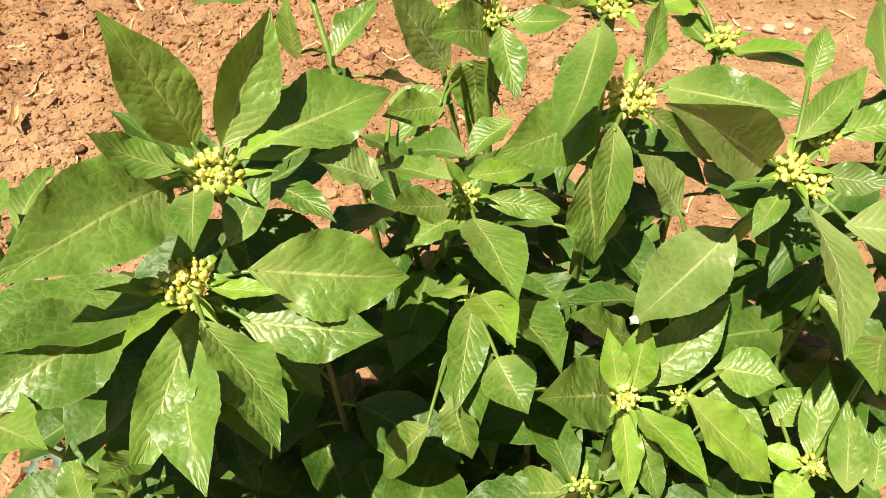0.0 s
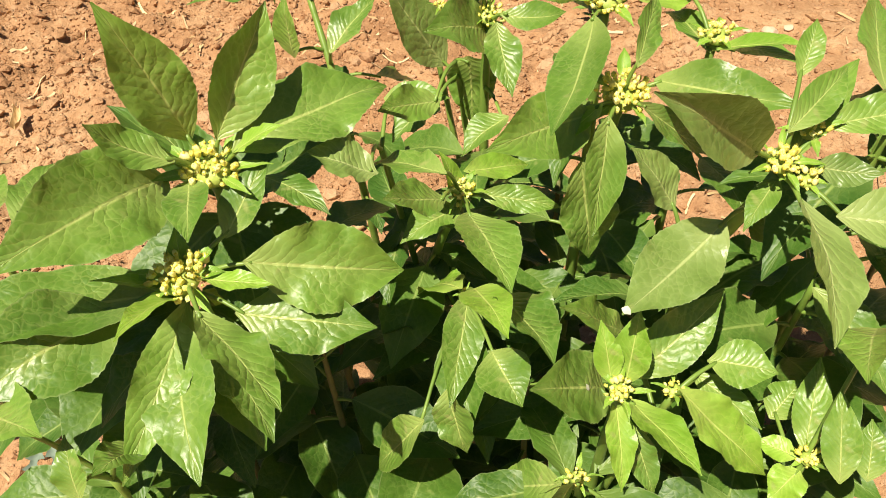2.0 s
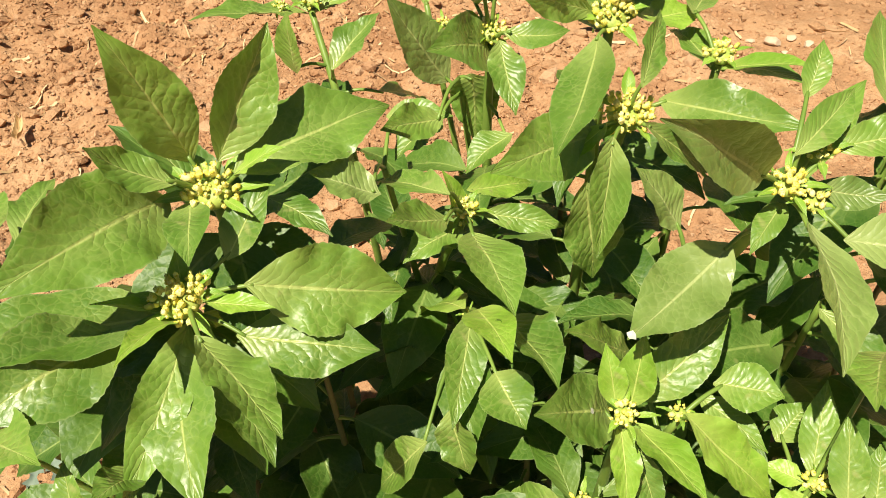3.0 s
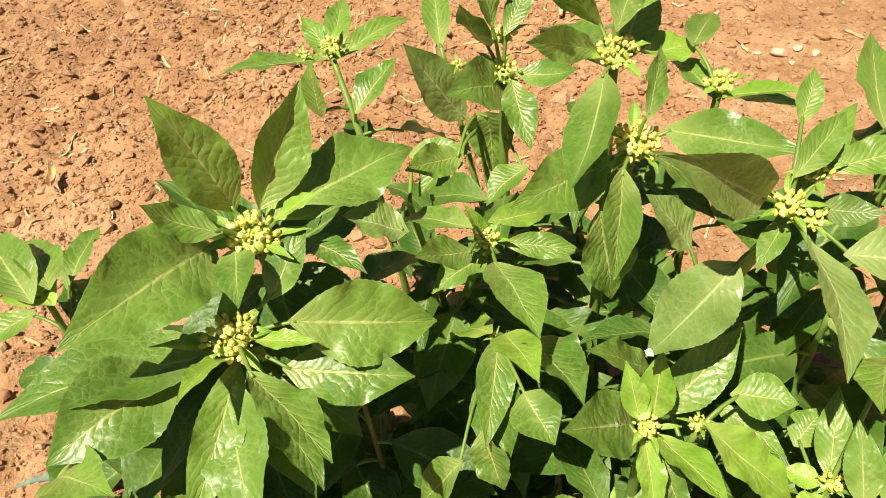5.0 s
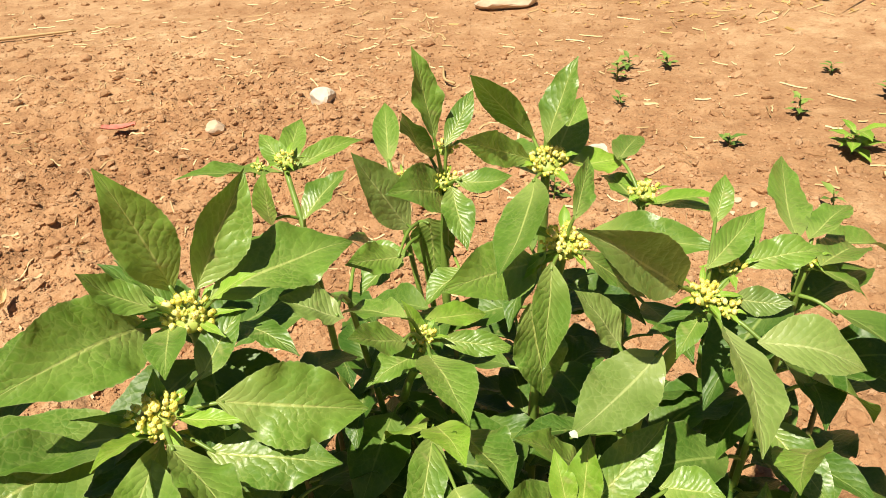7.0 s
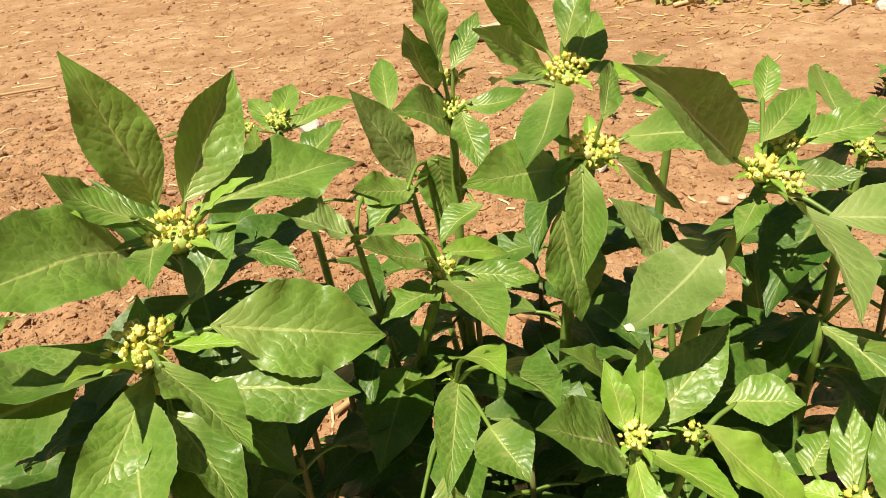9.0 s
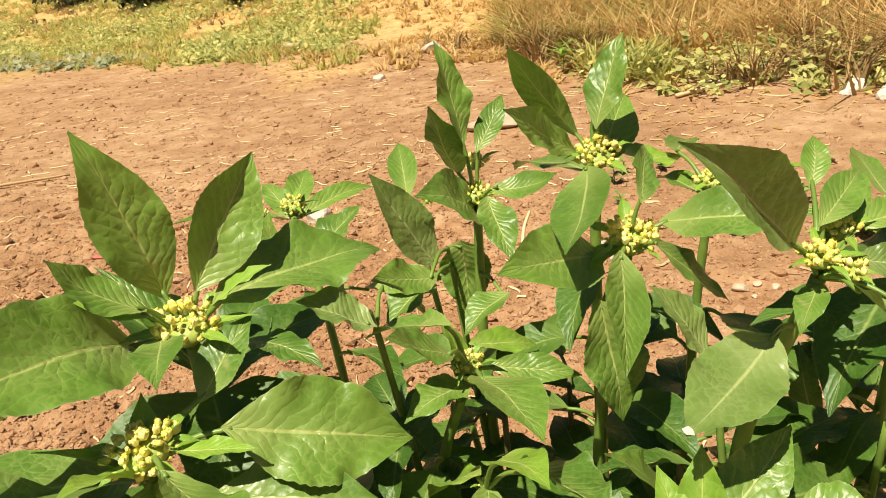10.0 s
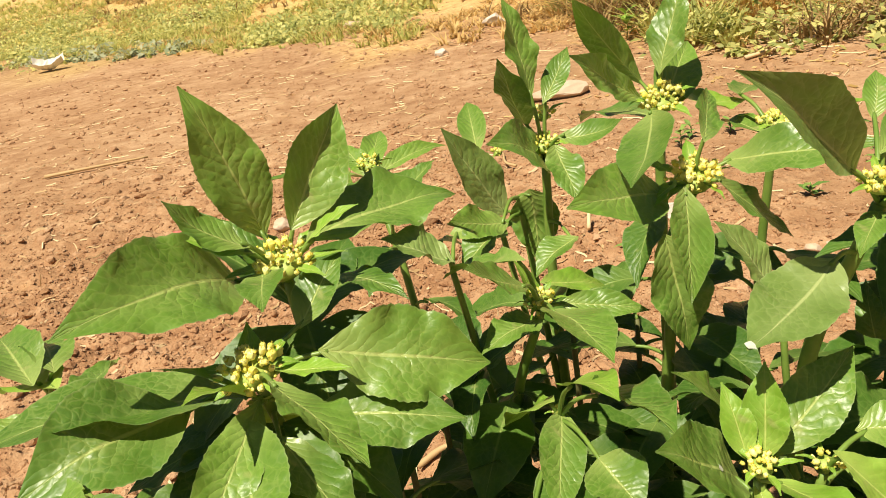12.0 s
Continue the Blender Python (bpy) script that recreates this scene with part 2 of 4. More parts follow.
def glide(points, n):
    """A smooth line of n + 1 points through the given ones."""
    p = [Vector(q) for q in points]
    p = [2 * p[0] - p[1], *p, 2 * p[-1] - p[-2]]
    out = []
    for k in range(n + 1):
        s = k / n * (len(p) - 3)
        i = min(int(s), len(p) - 4)
        t = s - i
        a, b, c, d = p[i:i + 4]
        out.append(0.5 * (2 * b + (c - a) * t + (2 * a - 5 * b + 4 * c - d) * t * t + (3 * b - a - 3 * c + d) * t ** 3))
    return out


def tube(line, r0, r1, sides=8, knots=0.0):
    """A tapering round stalk along a line, with slight swellings."""
    bm = bmesh.new()
    rings = []
    for k, p in enumerate(line):
        ahead = (line[min(k + 1, len(line) - 1)] - line[max(k - 1, 0)]).normalized()
        side = ahead.cross(Vector((0.31, 0.95, 0.02))).normalized()
        up = side.cross(ahead)
        f = k / (len(line) - 1)
        r = (r0 + (r1 - r0) * f) * (1 + knots * (0.5 + 0.5 * math.cos(k * 2.1)))
        rings.append([bm.verts.new(p + r * (math.cos(a) * side + math.sin(a) * up)) for a in (2 * math.pi * j / sides for j in range(sides))])
    for a, b in zip(rings, rings[1:]):
        for j in range(sides):
            bm.faces.new((a[j], a[(j + 1) % sides], b[(j + 1) % sides], b[j]))
    bm.faces.new(rings[-1])
    bm.faces.new(list(reversed(rings[0])))
    bmesh.ops.recalc_face_normals(bm, faces=bm.faces)
    return bm


def blade(length, width, sag, fold=0.22, wave=0.05, curl=0.0, nu=40, half=5, broad=0.45, tip=1.0, hinge=(0.0, 0.0)):
    """A leaf blade along +x, its upper face to +z: pointed oval with a toothed, wavy rim, folded along the midrib."""
    r = rng.random
    ph, ph2 = r() * 6.28, r() * 6.28
    bend, roll = rng.uniform(-0.02, 0.02) * length, rng.uniform(-0.3, 0.3)
    broad = 0.42 + 0.3 * (broad - 0.45)
    power = math.log(0.5) / math.log(broad)
    bm = bmesh.new()
    uv = bm.loops.layers.uv.new("UVMap")
    grid, place = [], {}
    for i in range(nu + 1):
        u = i / nu
        w = math.sin(math.pi * u ** power)
        w = w ** (1.15 if u < broad else 0.82)
        w = w * (1 - 0.42 * max(0.0, (u - 0.62) / 0.38) ** 1.6 * tip) + 0.02 * (1 - u)
        tooth = (rng.uniform(0.005, 0.03) if i % 2 else -rng.uniform(0.0, 0.015)) * (1 if 0.12 < u < 0.95 else 0)
        hw = max(width / 2 * w, 0.0004)
        row = []
        for j in range(-half, half + 1):
            v = j / half
            edge = abs(v) ** 3
            y = v * hw * (1 + tooth * edge)
            z = 4 * sag * u * (1 - u) + fold * abs(v) ** 1.25 * hw
            z += wave * width * edge * w * (math.sin(6.28 * 2.3 * u + ph + (1.7 if v > 0 else 0)) + 0.45 * math.sin(6.28 * 5.1 * u + ph2 + (2.4 if v > 0 else 0))) + 0.022 * width * math.sin(9 * u + ph2) * w
            z += -curl * width * abs(v) ** 4 * w
            z += -0.05 * length * max(0.0, u - 0.7) ** 2 * 6
            z += y * roll * (u - 0.3)
            turn = radians(hinge[0] if v < 0 else hinge[1]) * min(1.0, 2.5 * abs(v))
            y, z = y * math.cos(turn), z + abs(y) * math.sin(turn)
            vert = bm.verts.new((length * u, y + 4 * bend * u * (1 - u), z))
            place[vert] = (u, (v + 1) / 2)
            row.append(vert)
        grid.append(row)
    for a, b in zip(grid, grid[1:]):
        for j in range(2 * half):
            f = bm.faces.new((a[j], b[j], b[j + 1], a[j + 1]))
            for loop in f.loops:
                loop[uv].uv = place[loop.vert]
    return bm


def leaf_pose(base, tip, twist):
    a = (Vector(tip) - Vector(base)).normalized()
    n = Vector((0, 0, 1)) - a.z * a
    n = n.normalized() if n.length > 0.02 else (Vector((0, -1, 0)) + a.y * a).normalized()
    s = a.cross(n)
    n = math.cos(twist) * n + math.sin(twist) * s
    y = n.cross(a)
    m = Matrix((a, y, n)).transposed().to_4x4()
    m.translation = base
    return m


class Plant:
    """A herb: an Empty on the soil that parents its stems, leaves and flower heads."""

    def __init__(self, foot, label):
        self.foot = Vector(foot)
        self.root = tagged(new("flowering_herb"), label, "plant", "herbs in the bed")
        self.root.location = self.foot
        self.lines = []
        self.last = None

    def stem(self, points, r0, r1, material=None, name="stem"):
        line = glide(points, 8 * (len(points) - 1))
        self.lines.append(line)
        part(name, tube([p - self.foot for p in line], r0, r1, 9, 0.07), material or STEM, self.root)
        return line

    def leaf(self, base, tip, width, twist=0.0, sag=0.003, material=None, fold=None, stalk=True, name="leaf", label="", scar=None, **more):
        base, tip = Vector(base), Vector(tip)
        length = (tip - base).length
        fold = rng.uniform(0.12, 0.48) if fold is None else fold
        bm = blade(length, width * 1.06, sag, fold, rng.uniform(0.02, 0.09), **more)
        m = leaf_pose(base - self.foot, tip - self.foot, radians(twist))
        ob = part(name, bm, material or GREEN, self.root, label, m)
        if scar:
            u, size = scar
            spot = bmesh.new()
            bmesh.ops.create_circle(spot, cap_ends=True, segments=9, radius=size * 0.5)
            for v in spot.verts:
                v.co *= rng.uniform(0.6, 1.2)
            part("scar", spot, SCAR, ob, "white eaten patch", Matrix.Translation((length * u, 0.0, 4 * sag * u * (1 - u) + 0.0012 - 0.3 * length * max(0.0, u - 0.7) ** 2)))
        if stalk and self.lines:
            goal = min((p for line in self.lines for p in line), key=lambda p: (p - base).length + 0.8 * max(0.0, p.z - base.z))
            if (goal - base).length > 0.003:
                inv = m.inverted()
                p0, p1 = inv @ (goal - self.foot), Vector((0.004, 0, 0))
                mid = (p0 + p1) / 2 + (inv.to_3x3() @ Vector((0, 0, 0.12 * (goal - base).length)))
                part("leaf_stalk", tube(glide((p0, mid, p1), 8), 0.0013, 0.0009, 6), STEM, ob)
        return ob

    def head(self, at, radius, count, size, bracts=5, lean=(0, -0.25, 1)):
        """A domed cluster of small cups, each with a yellow gland, ringed by narrow bracts."""
        at, up = Vector(at), Vector(lean).normalized()
        radius, size, count, bracts = radius * 0.88, size * 0.7, int(count * 1.6), bracts + 2
        turn = up.to_track_quat("Z", "Y").to_matrix().to_4x4()
        bm = bmesh.new()
        bmesh.ops.create_uvsphere(bm, u_segments=12, v_segments=6, radius=radius * 0.78)
        bmesh.ops.scale(bm, vec=(1, 1, 0.55), verts=bm.verts)
        dome = part("flower_head", bm, HEAD, self.root, "pale yellow-green flower head", Matrix.Translation(at - self.foot - up * radius * 0.55) @ turn)
        golden = 2.39996
        for k in range(count):
            f = (k + 0.5) / count
            r = radius * math.sqrt(f) * 0.98
            a = k * golden + rng.uniform(-0.25, 0.25)
            z = radius * (0.6 - 0.6 * f) + rng.uniform(-0.28, 0.3) * radius
            tilt = Vector((math.cos(a) * r * 0.85, math.sin(a) * r * 0.85, radius * 0.9)).normalized().to_track_quat("Z", "Y").to_matrix().to_4x4()
            s = size * rng.choice((0.5, 0.7, 0.85, 1.0, 1.2)) * rng.uniform(0.9, 1.1)
            share("bud", rng.choice(BUDS), dome, "", Matrix.Translation((math.cos(a) * r, math.sin(a) * r, z)) @ tilt @ Matrix.Rotation(rng.uniform(-0.7, 0.7), 4, "X") @ Matrix.Rotation(rng.random() * 6, 4, "Z") @ Matrix.Scale(s, 4))
        for k in range(bracts):
            a = k * 6.283 / max(bracts, 1) + rng.uniform(-0.35, 0.35)
            out = turn.to_3x3() @ Vector((math.cos(a), math.sin(a), rng.uniform(-0.05, 0.35)))
            base = at - up * radius * 0.5 + out * radius * 0.6
            self.leaf(base, base + out * radius * rng.uniform(1.0, 2.1), radius * rng.uniform(0.34, 0.6), rng.uniform(-25, 25), 0.001, FRESH, stalk=False, name="bract", nu=14, half=3)
        return dome

    def lower_leaves(self, line, low, high, count, size, start=0.0):
        """Leaves up the stem in the shade-darkened green, turned leaf by leaf, hanging a little."""
        n = len(line) - 1
        for k in range(count):
            f = low + (high - low) * (k + rng.uniform(-0.3, 0.3)) / max(count - 1, 1)
            p = line[max(1, min(n, int(f * n)))]
            a = start + k * 2.4 + rng.uniform(-0.35, 0.35)
            length = size * rng.uniform(0.75, 1.2)
            away = Vector((math.cos(a), math.sin(a), 0))
            base = p + away * rng.uniform(0.008, 0.02) + Vector((0, 0, 0.006))
            tip = base + away * length * 0.92 + Vector((0, 0, length * rng.uniform(-0.45, 0.2)))
            self.leaf(base, tip, length * rng.uniform(0.36, 0.5), rng.uniform(-20, 20), length * 0.08, SHADED, nu=20, half=4)


def bud_mesh(seed):
    """One cup: a ribbed egg with a notched mouth and a gland at its lip."""
    r = random.Random(seed)
    prof = ((0.05, 0.0), (0.24, 0.12), (0.4, 0.4), (0.43, 0.66), (0.36, 0.92), (0.3, 1.14), (0.13, 1.08))
    seg = 8
    verts, faces = [], []
    bend = r.uniform(-0.18, 0.18)
    for rad, z in prof:
        for j in range(seg):
            a = 2 * math.pi * j / seg
            rr = rad * (1 + 0.3 * z * z * math.cos(4 * a + seed)) * r.uniform(0.84, 1.16)
            verts.append((rr * math.cos(a) + bend * z * z, rr * math.sin(a), z))
    for i in range(len(prof) - 1):
        for j in range(seg):
            faces.append((i * seg + j, i * seg + (j + 1) % seg, (i + 1) * seg + (j + 1) % seg, (i + 1) * seg + j))
    faces.append(tuple((len(prof) - 1) * seg + j for j in range(seg)))
    b = len(verts)
    cx = 0.3 + bend
    for i, (rad, z) in enumerate(((0.16, 0.78), (0.26, 0.92), (0.14, 1.02))):
        for j in range(6):
            a = 2 * math.pi * j / 6
            verts.append((cx + rad * math.cos(a), rad * math.sin(a), z))
    for i in range(2):
        for j in range(6):
            faces.append((b + i * 6 + j, b + i * 6 + (j + 1) % 6, b + (i + 1) * 6 + (j + 1) % 6, b + (i + 1) * 6 + j))
    faces.append(tuple(b + 12 + j for j in range(6)))
    # three short styles at the mouth
    for k in range(3):
        a, c = k * 2.1 + seed, len(verts)
        px, py = bend + 0.1 * math.cos(a), 0.1 * math.sin(a)
        verts += [(px - 0.06, py, 1.0), (px + 0.06, py, 1.0), (px, py + 0.08, 1.0), (px + 0.22 * math.cos(a), py + 0.22 * math.sin(a), 1.45 + 0.2 * r.random())]
        faces += [(c, c + 1, c + 3), (c + 1, c + 2, c + 3), (c + 2, c, c + 3)]
    me = mesh_of("bud", verts, faces, BUD)
    me.materials.append(GLAND)
    for p in me.polygons:
        if p.vertices[0] >= b:
            p.material_index = 1
    return me


BUDS = [bud_mesh(k) for k in range(5)]

# ---- ground ----
def lattice(x, y, cell, seed):
    """Smooth value noise of that cell size, from -1 to 1."""
    gx, gy = x / cell, y / cell
    ix, iy = np.floor(gx).astype(np.int64), np.floor(gy).astype(np.int64)
    fx, fy = gx - ix, gy - iy
    fx, fy = fx * fx * (3 - 2 * fx), fy * fy * (3 - 2 * fy)

    def h(a, b):
        k = (a * 374761393 + b * 668265263 + seed * 1442695041) & 0xFFFFFFFF
        k = ((k ^ (k >> 13)) * 1274126177) & 0xFFFFFFFF
        return ((k ^ (k >> 16)) & 0xFFFF) / 32767.5 - 1

    low = h(ix, iy) * (1 - fx) + h(ix + 1, iy) * fx
    top = h(ix, iy + 1) * (1 - fx) + h(ix + 1, iy + 1) * fx
    return low * (1 - fy) + top * fy


def tilled(x, y):
    """1 where the soil lies loose and cloddy, 0 on the trodden way."""
    return np.clip(1.15 - np.hypot((x + 0.75) / 1.35, (y - 0.5) / 1.35) ** 2 * 0.6, 0.12, 1)


def knobs(x, y, cell, seed):
    """Fused round lumps: the nearest of one jittered bump a cell, 0 to 1."""
    ix, iy = np.floor(x / cell).astype(np.int64), np.floor(y / cell).astype(np.int64)
    best = np.zeros_like(x)

    def h(a, b, k):
        k = (a * 374761393 + b * 668265263 + (seed + 31 * k) * 1442695041) & 0xFFFFFFFF
        k = ((k ^ (k >> 13)) * 1274126177) & 0xFFFFFFFF
        return ((k ^ (k >> 16)) & 0xFFFF) / 65535.0

    for dx in (-1, 0, 1):
        for dy in (-1, 0, 1):
            a, b = ix + dx, iy + dy
            px, py = (a + h(a, b, 1)) * cell, (b + h(a, b, 2)) * cell
            size = 0.25 + 0.75 * h(a, b, 3) ** 1.5
            d = np.hypot(x - px, (y - py) * (0.8 + 0.5 * h(a, b, 4))) / (cell * 0.75 * size)
            best = np.maximum(best, size * np.sqrt(np.clip(1 - d * d, 0, None)))
    return best


def foot(x):
    """The oblique line along which the grass begins, beyond the trodden way."""
    bend = np.log1p(np.exp(np.clip(-(x + 1.0) * 4, -40, 40))) / 4
    return 3.45 - 1.12 * x - 0.5 * bend


def beyond(x, y):
    """How far past the foot of the grassy bank a place lies."""
    return y - foot(x) + 0.3 * lattice(x, y, 0.7, 14) + 0.12 * lattice(x, y, 0.25, 15)


def height(x, y):
    far = np.clip(1.6 - np.hypot(x, y - 0.6) / 5, 0.5, 1)
    t = tilled(x, y)
    z = 0.014 * lattice(x, y, 0.6, 1) + 0.008 * lattice(x, y, 0.21, 2) * (0.4 + t)
    z += 0.004 * lattice(x, y, 0.05, 4) * t + 0.019 * knobs(x, y, 0.055, 5) * t * t + 0.011 * knobs(x, y, 0.028, 6) * t
    over = np.clip(y - foot(x) - 1.2, 0, None)
    return z * far - 0.008 + np.clip(0.1 * over ** 1.15 / (1 + 0.02 * over), 0, 9)


def ground_sheet():
    def steps(low, high, fine):
        inner = list(np.arange(low, high, fine))
        out, step = [], fine
        while sum(out) < 260:
            step *= 1.12
            out.append(step)
        up = np.cumsum(out)
        return np.concatenate([(low - up)[::-1], inner, high + up])

    x, y = steps(-1.7, 1.3, 0.0085), steps(-0.25, 2.3, 0.0085)
    gx, gy = np.meshgrid(x, y)
    verts = np.stack([gx, gy, height(gx, gy)], -1).reshape(-1, 3)
    nx, ny = len(x), len(y)
    i = np.arange(nx - 1)[None, :] + nx * np.arange(ny - 1)[:, None]
    faces = np.stack([i, i + 1, i + 1 + nx, i + nx], -1).reshape(-1, 4)
    me = mesh_of("ground", verts.tolist(), faces.tolist(), SOIL)
    over = beyond(gx, gy)
    turf = np.clip(over / 1.3 + 0.35 + 0.6 * lattice(gx, gy, 0.8, 8) + 0.25 * lattice(gx, gy, 0.25, 10), 0, 1)
    green = np.clip(0.9 - np.abs(gx + 4.4) / 4 + 0.3 * lattice(gx, gy, 1.7, 9), 0, 1)
    for name, values in (("turf", turf), ("green", green)):
        me.attributes.new(name, "FLOAT", "POINT").data.foreach_set("value", values.ravel().astype(np.float32))
    return tagged(new("ground", me), "bare red-brown soil, crumbly and dry in the sun", "ground", kind="structure")


ground_sheet()


def top(x, y):
    return float(height(np.array([x]), np.array([y]))[0])


def lumps(name, spots, material, seed, flat=0.7, detail=1):
    """Many small angular lumps in one mesh; spots are x, y, size."""
    r = np.random.default_rng(seed)
    bm = bmesh.new()
    if detail:
        bmesh.ops.create_icosphere(bm, subdivisions=1, radius=1.0)
    else:
        bmesh.ops.create_cube(bm, size=1.3)
    form = np.array([v.co[:] for v in bm.verts])
    tris = np.array([[v.index for v in f.verts] for f in bm.faces])
    bm.free()
    p = np.array(spots)
    n, k = len(p), len(form)
    q = r.normal(size=(n, 4))
    q /= np.linalg.norm(q, axis=1)[:, None]
    w, x, y, z = q.T
    turn = np.stack([1 - 2 * (y * y + z * z), 2 * (x * y - w * z), 2 * (x * z + w * y), 2 * (x * y + w * z), 1 - 2 * (x * x + z * z),
                     2 * (y * z - w * x), 2 * (x * z - w * y), 2 * (y * z + w * x), 1 - 2 * (x * x + y * y)], -1).reshape(n, 3, 3)
    local = form[None] * r.uniform(0.6, 1.25, (n, 1, 3)) * r.uniform(0.72, 1.2, (n, k, 1)) * p[:, 2][:, None, None]
    v = np.einsum("nij,nkj->nki", turn, local) * (1, 1, flat)
    v[..., 0] += p[:, 0][:, None]
    v[..., 1] += p[:, 1][:, None]
    v[..., 2] += (height(p[:, 0], p[:, 1]) + 0.12 * p[:, 2])[:, None]
    faces = (tris[None] + (np.arange(n) * k)[:, None, None]).reshape(-1, tris.shape[1])
    return new(name, mesh_of(name, v.reshape(-1, 3).tolist(), faces.tolist(), material, smooth=False))


def crumbs(count, seed, spread, small, large, centre=(-0.35, 0.7)):
    r = np.random.default_rng(seed)
    x, y = r.normal(centre[0], spread, count), r.normal(centre[1], spread, count)
    keep = (y > -0.3) & (r.random(count) < 0.25 + 0.75 * tilled(x, y))
    size = small * (large / small) ** (r.random(count) ** 2.6)
    return list(zip(x[keep].tolist(), y[keep].tolist(), size[keep].tolist()))


tagged(lumps("soil_clods", crumbs(9000, 3, 0.75, 0.004, 0.014) + crumbs(5000, 4, 1.7, 0.004, 0.012, (0, 1.8)) + crumbs(17000, 9, 2.0, 0.005, 0.02, (-0.6, 3.4)), CLOD, 5),
       "loose clods of dry red soil", "soil clods", kind="stuff")
tagged(lumps("soil_crumbs", crumbs(70000, 6, 0.7, 0.0016, 0.0055) + crumbs(22000, 7, 1.5, 0.003, 0.007, (0.1, 1.6)), CLOD, 8, 0.75, 0),
       "fine crumbs of dry red soil", "soil crumbs", kind="stuff")


def straws(name, count, seed, spread, centre, lo, hi, material=None, broad=0.0016):
    """Bits of dry stalk lying about: thin bent strips, all in one mesh."""
    r = random.Random(seed)
    verts, faces = [], []
    for _ in range(count):
        x, y = r.gauss(centre[0], spread[0]), r.gauss(centre[1], spread[1])
        if y < -0.2 or (abs(x) < 0.2 and y < 0.1):
            continue
        length, wide, a, bend = r.uniform(lo, hi), r.uniform(broad * 0.3, broad), r.random() * 6.283, r.gauss(0, 0.25)
        b = len(verts)
        for k in range(5):
            f = k / 4 - 0.5
            aa = a + bend * f
            px, py = x + math.cos(aa) * length * f, y + math.sin(aa) * length * f
            z = 0.003 + 0.002 * abs(f)
            for s in (-1, 1):
                verts.append((px - math.sin(aa) * wide * s, py + math.cos(aa) * wide * s, z + 0.001 * s))
        for k in range(4):
            faces.append((b + 2 * k, b + 2 * k + 1, b + 2 * k + 3, b + 2 * k + 2))
    v = np.array(verts)
    v[:, 2] += height(v[:, 0], v[:, 1])
    return new(name, mesh_of(name, v.tolist(), faces, material or STRAW))


tagged(straws("straw_litter", 1300, 11, (0.8, 0.8), (-0.5, 1.1), 0.008, 0.045, None, 0.0016), "scattered bits of dry yellow straw on the soil", "straw", kind="stuff")
tagged(straws("straw_litter", 1900, 12, (1.7, 1.2), (-0.4, 3.0), 0.015, 0.07, None, 0.0022), "dry straw strewn over the trodden way", "straw", kind="stuff")

# ---- the herbs ----
TALL = "tall flowering herb with glossy toothed green leaves"

# two heads on one forked stem, the largest leaves
h = Plant((-0.085, -0.02, 0), "forked green herb with two yellow flower heads and large glossy leaves")
trunk = h.stem(((-0.085, -0.020, -0.010), (-0.083, -0.021, 0.127), (-0.084, -0.037, 0.276)), 0.0045, 0.0036, STEM_OLD)
h.stem(((-0.084, -0.037, 0.276), (-0.085, -0.038, 0.358), (-0.081, -0.054, 0.442)), 0.0032, 0.0024, name="branch")
h.stem(((-0.084, -0.037, 0.276), (-0.091, -0.065, 0.349), (-0.091, -0.089, 0.414)), 0.003, 0.0022, name="branch")
h.head((-0.080, -0.058, 0.456), 0.0125, 41, 0.0044, 5)
h.head((-0.090, -0.095, 0.429), 0.0125, 38, 0.0046, 4)
h.leaf((-0.0881, -0.0490, 0.4606), (-0.1010, -0.0590, 0.5290), 0.026, -85, 0.0020, broad=0.52, fold=0.20)
h.leaf((-0.0750, -0.0527, 0.4639), (-0.0535, -0.0138, 0.5051), 0.026, 66, 0.0020, broad=0.48, fold=0.45)
h.leaf((-0.0693, -0.0542, 0.4588), (-0.0117, 0.0072, 0.4516), 0.036, 23, 0.0041, broad=0.49, fold=0.30)
h.leaf((-0.083, -0.054, 0.438), (-0.117, -0.038, 0.473), 0.013, 0, 0.0021, broad=0.66)
h.leaf((-0.0877, -0.0681, 0.4649), (-0.1106, -0.0800, 0.4925), 0.016, -34, -0.0044, broad=0.59, fold=0.16)
h.leaf((-0.0890, -0.0622, 0.4600), (-0.1131, -0.0710, 0.4740), 0.011, -30, -0.0001, material=FRESH, broad=0.58, fold=0.26)
h.leaf((-0.1014, -0.0552, 0.4459), (-0.1355, -0.1330, 0.4667), 0.040, -45, 0.0079, broad=0.49, fold=0.34)
h.leaf((-0.0877, -0.0635, 0.4510), (-0.0760, -0.1017, 0.4532), 0.018, 5, 0.0013, broad=0.44, fold=0.29)
h.leaf((-0.0729, -0.0781, 0.4316), (-0.0566, -0.0513, 0.4522), 0.017, 18, 0.0018, fold=0.31)
h.leaf((-0.0694, -0.0545, 0.4580), (-0.0452, -0.0531, 0.4720), 0.009, 10, 0.0012, material=FRESH, broad=0.5, fold=0.25)
h.leaf((-0.063, -0.045, 0.438), (-0.030, -0.064, 0.433), 0.015, 0, 0.0025)
h.leaf((-0.0651, -0.0858, 0.4253), (-0.0007, -0.0662, 0.4001), 0.037, 48, 0.0012, broad=0.58, fold=0.28)
h.leaf((-0.0711, -0.0958, 0.4040), (-0.0106, -0.0941, 0.3940), 0.030, 25, 0.0015, broad=0.55, fold=0.12)
h.leaf((-0.0725, -0.1213, 0.4353), (-0.0328, -0.1566, 0.4238), 0.023, -30, -0.0007, broad=0.52, fold=0.25)
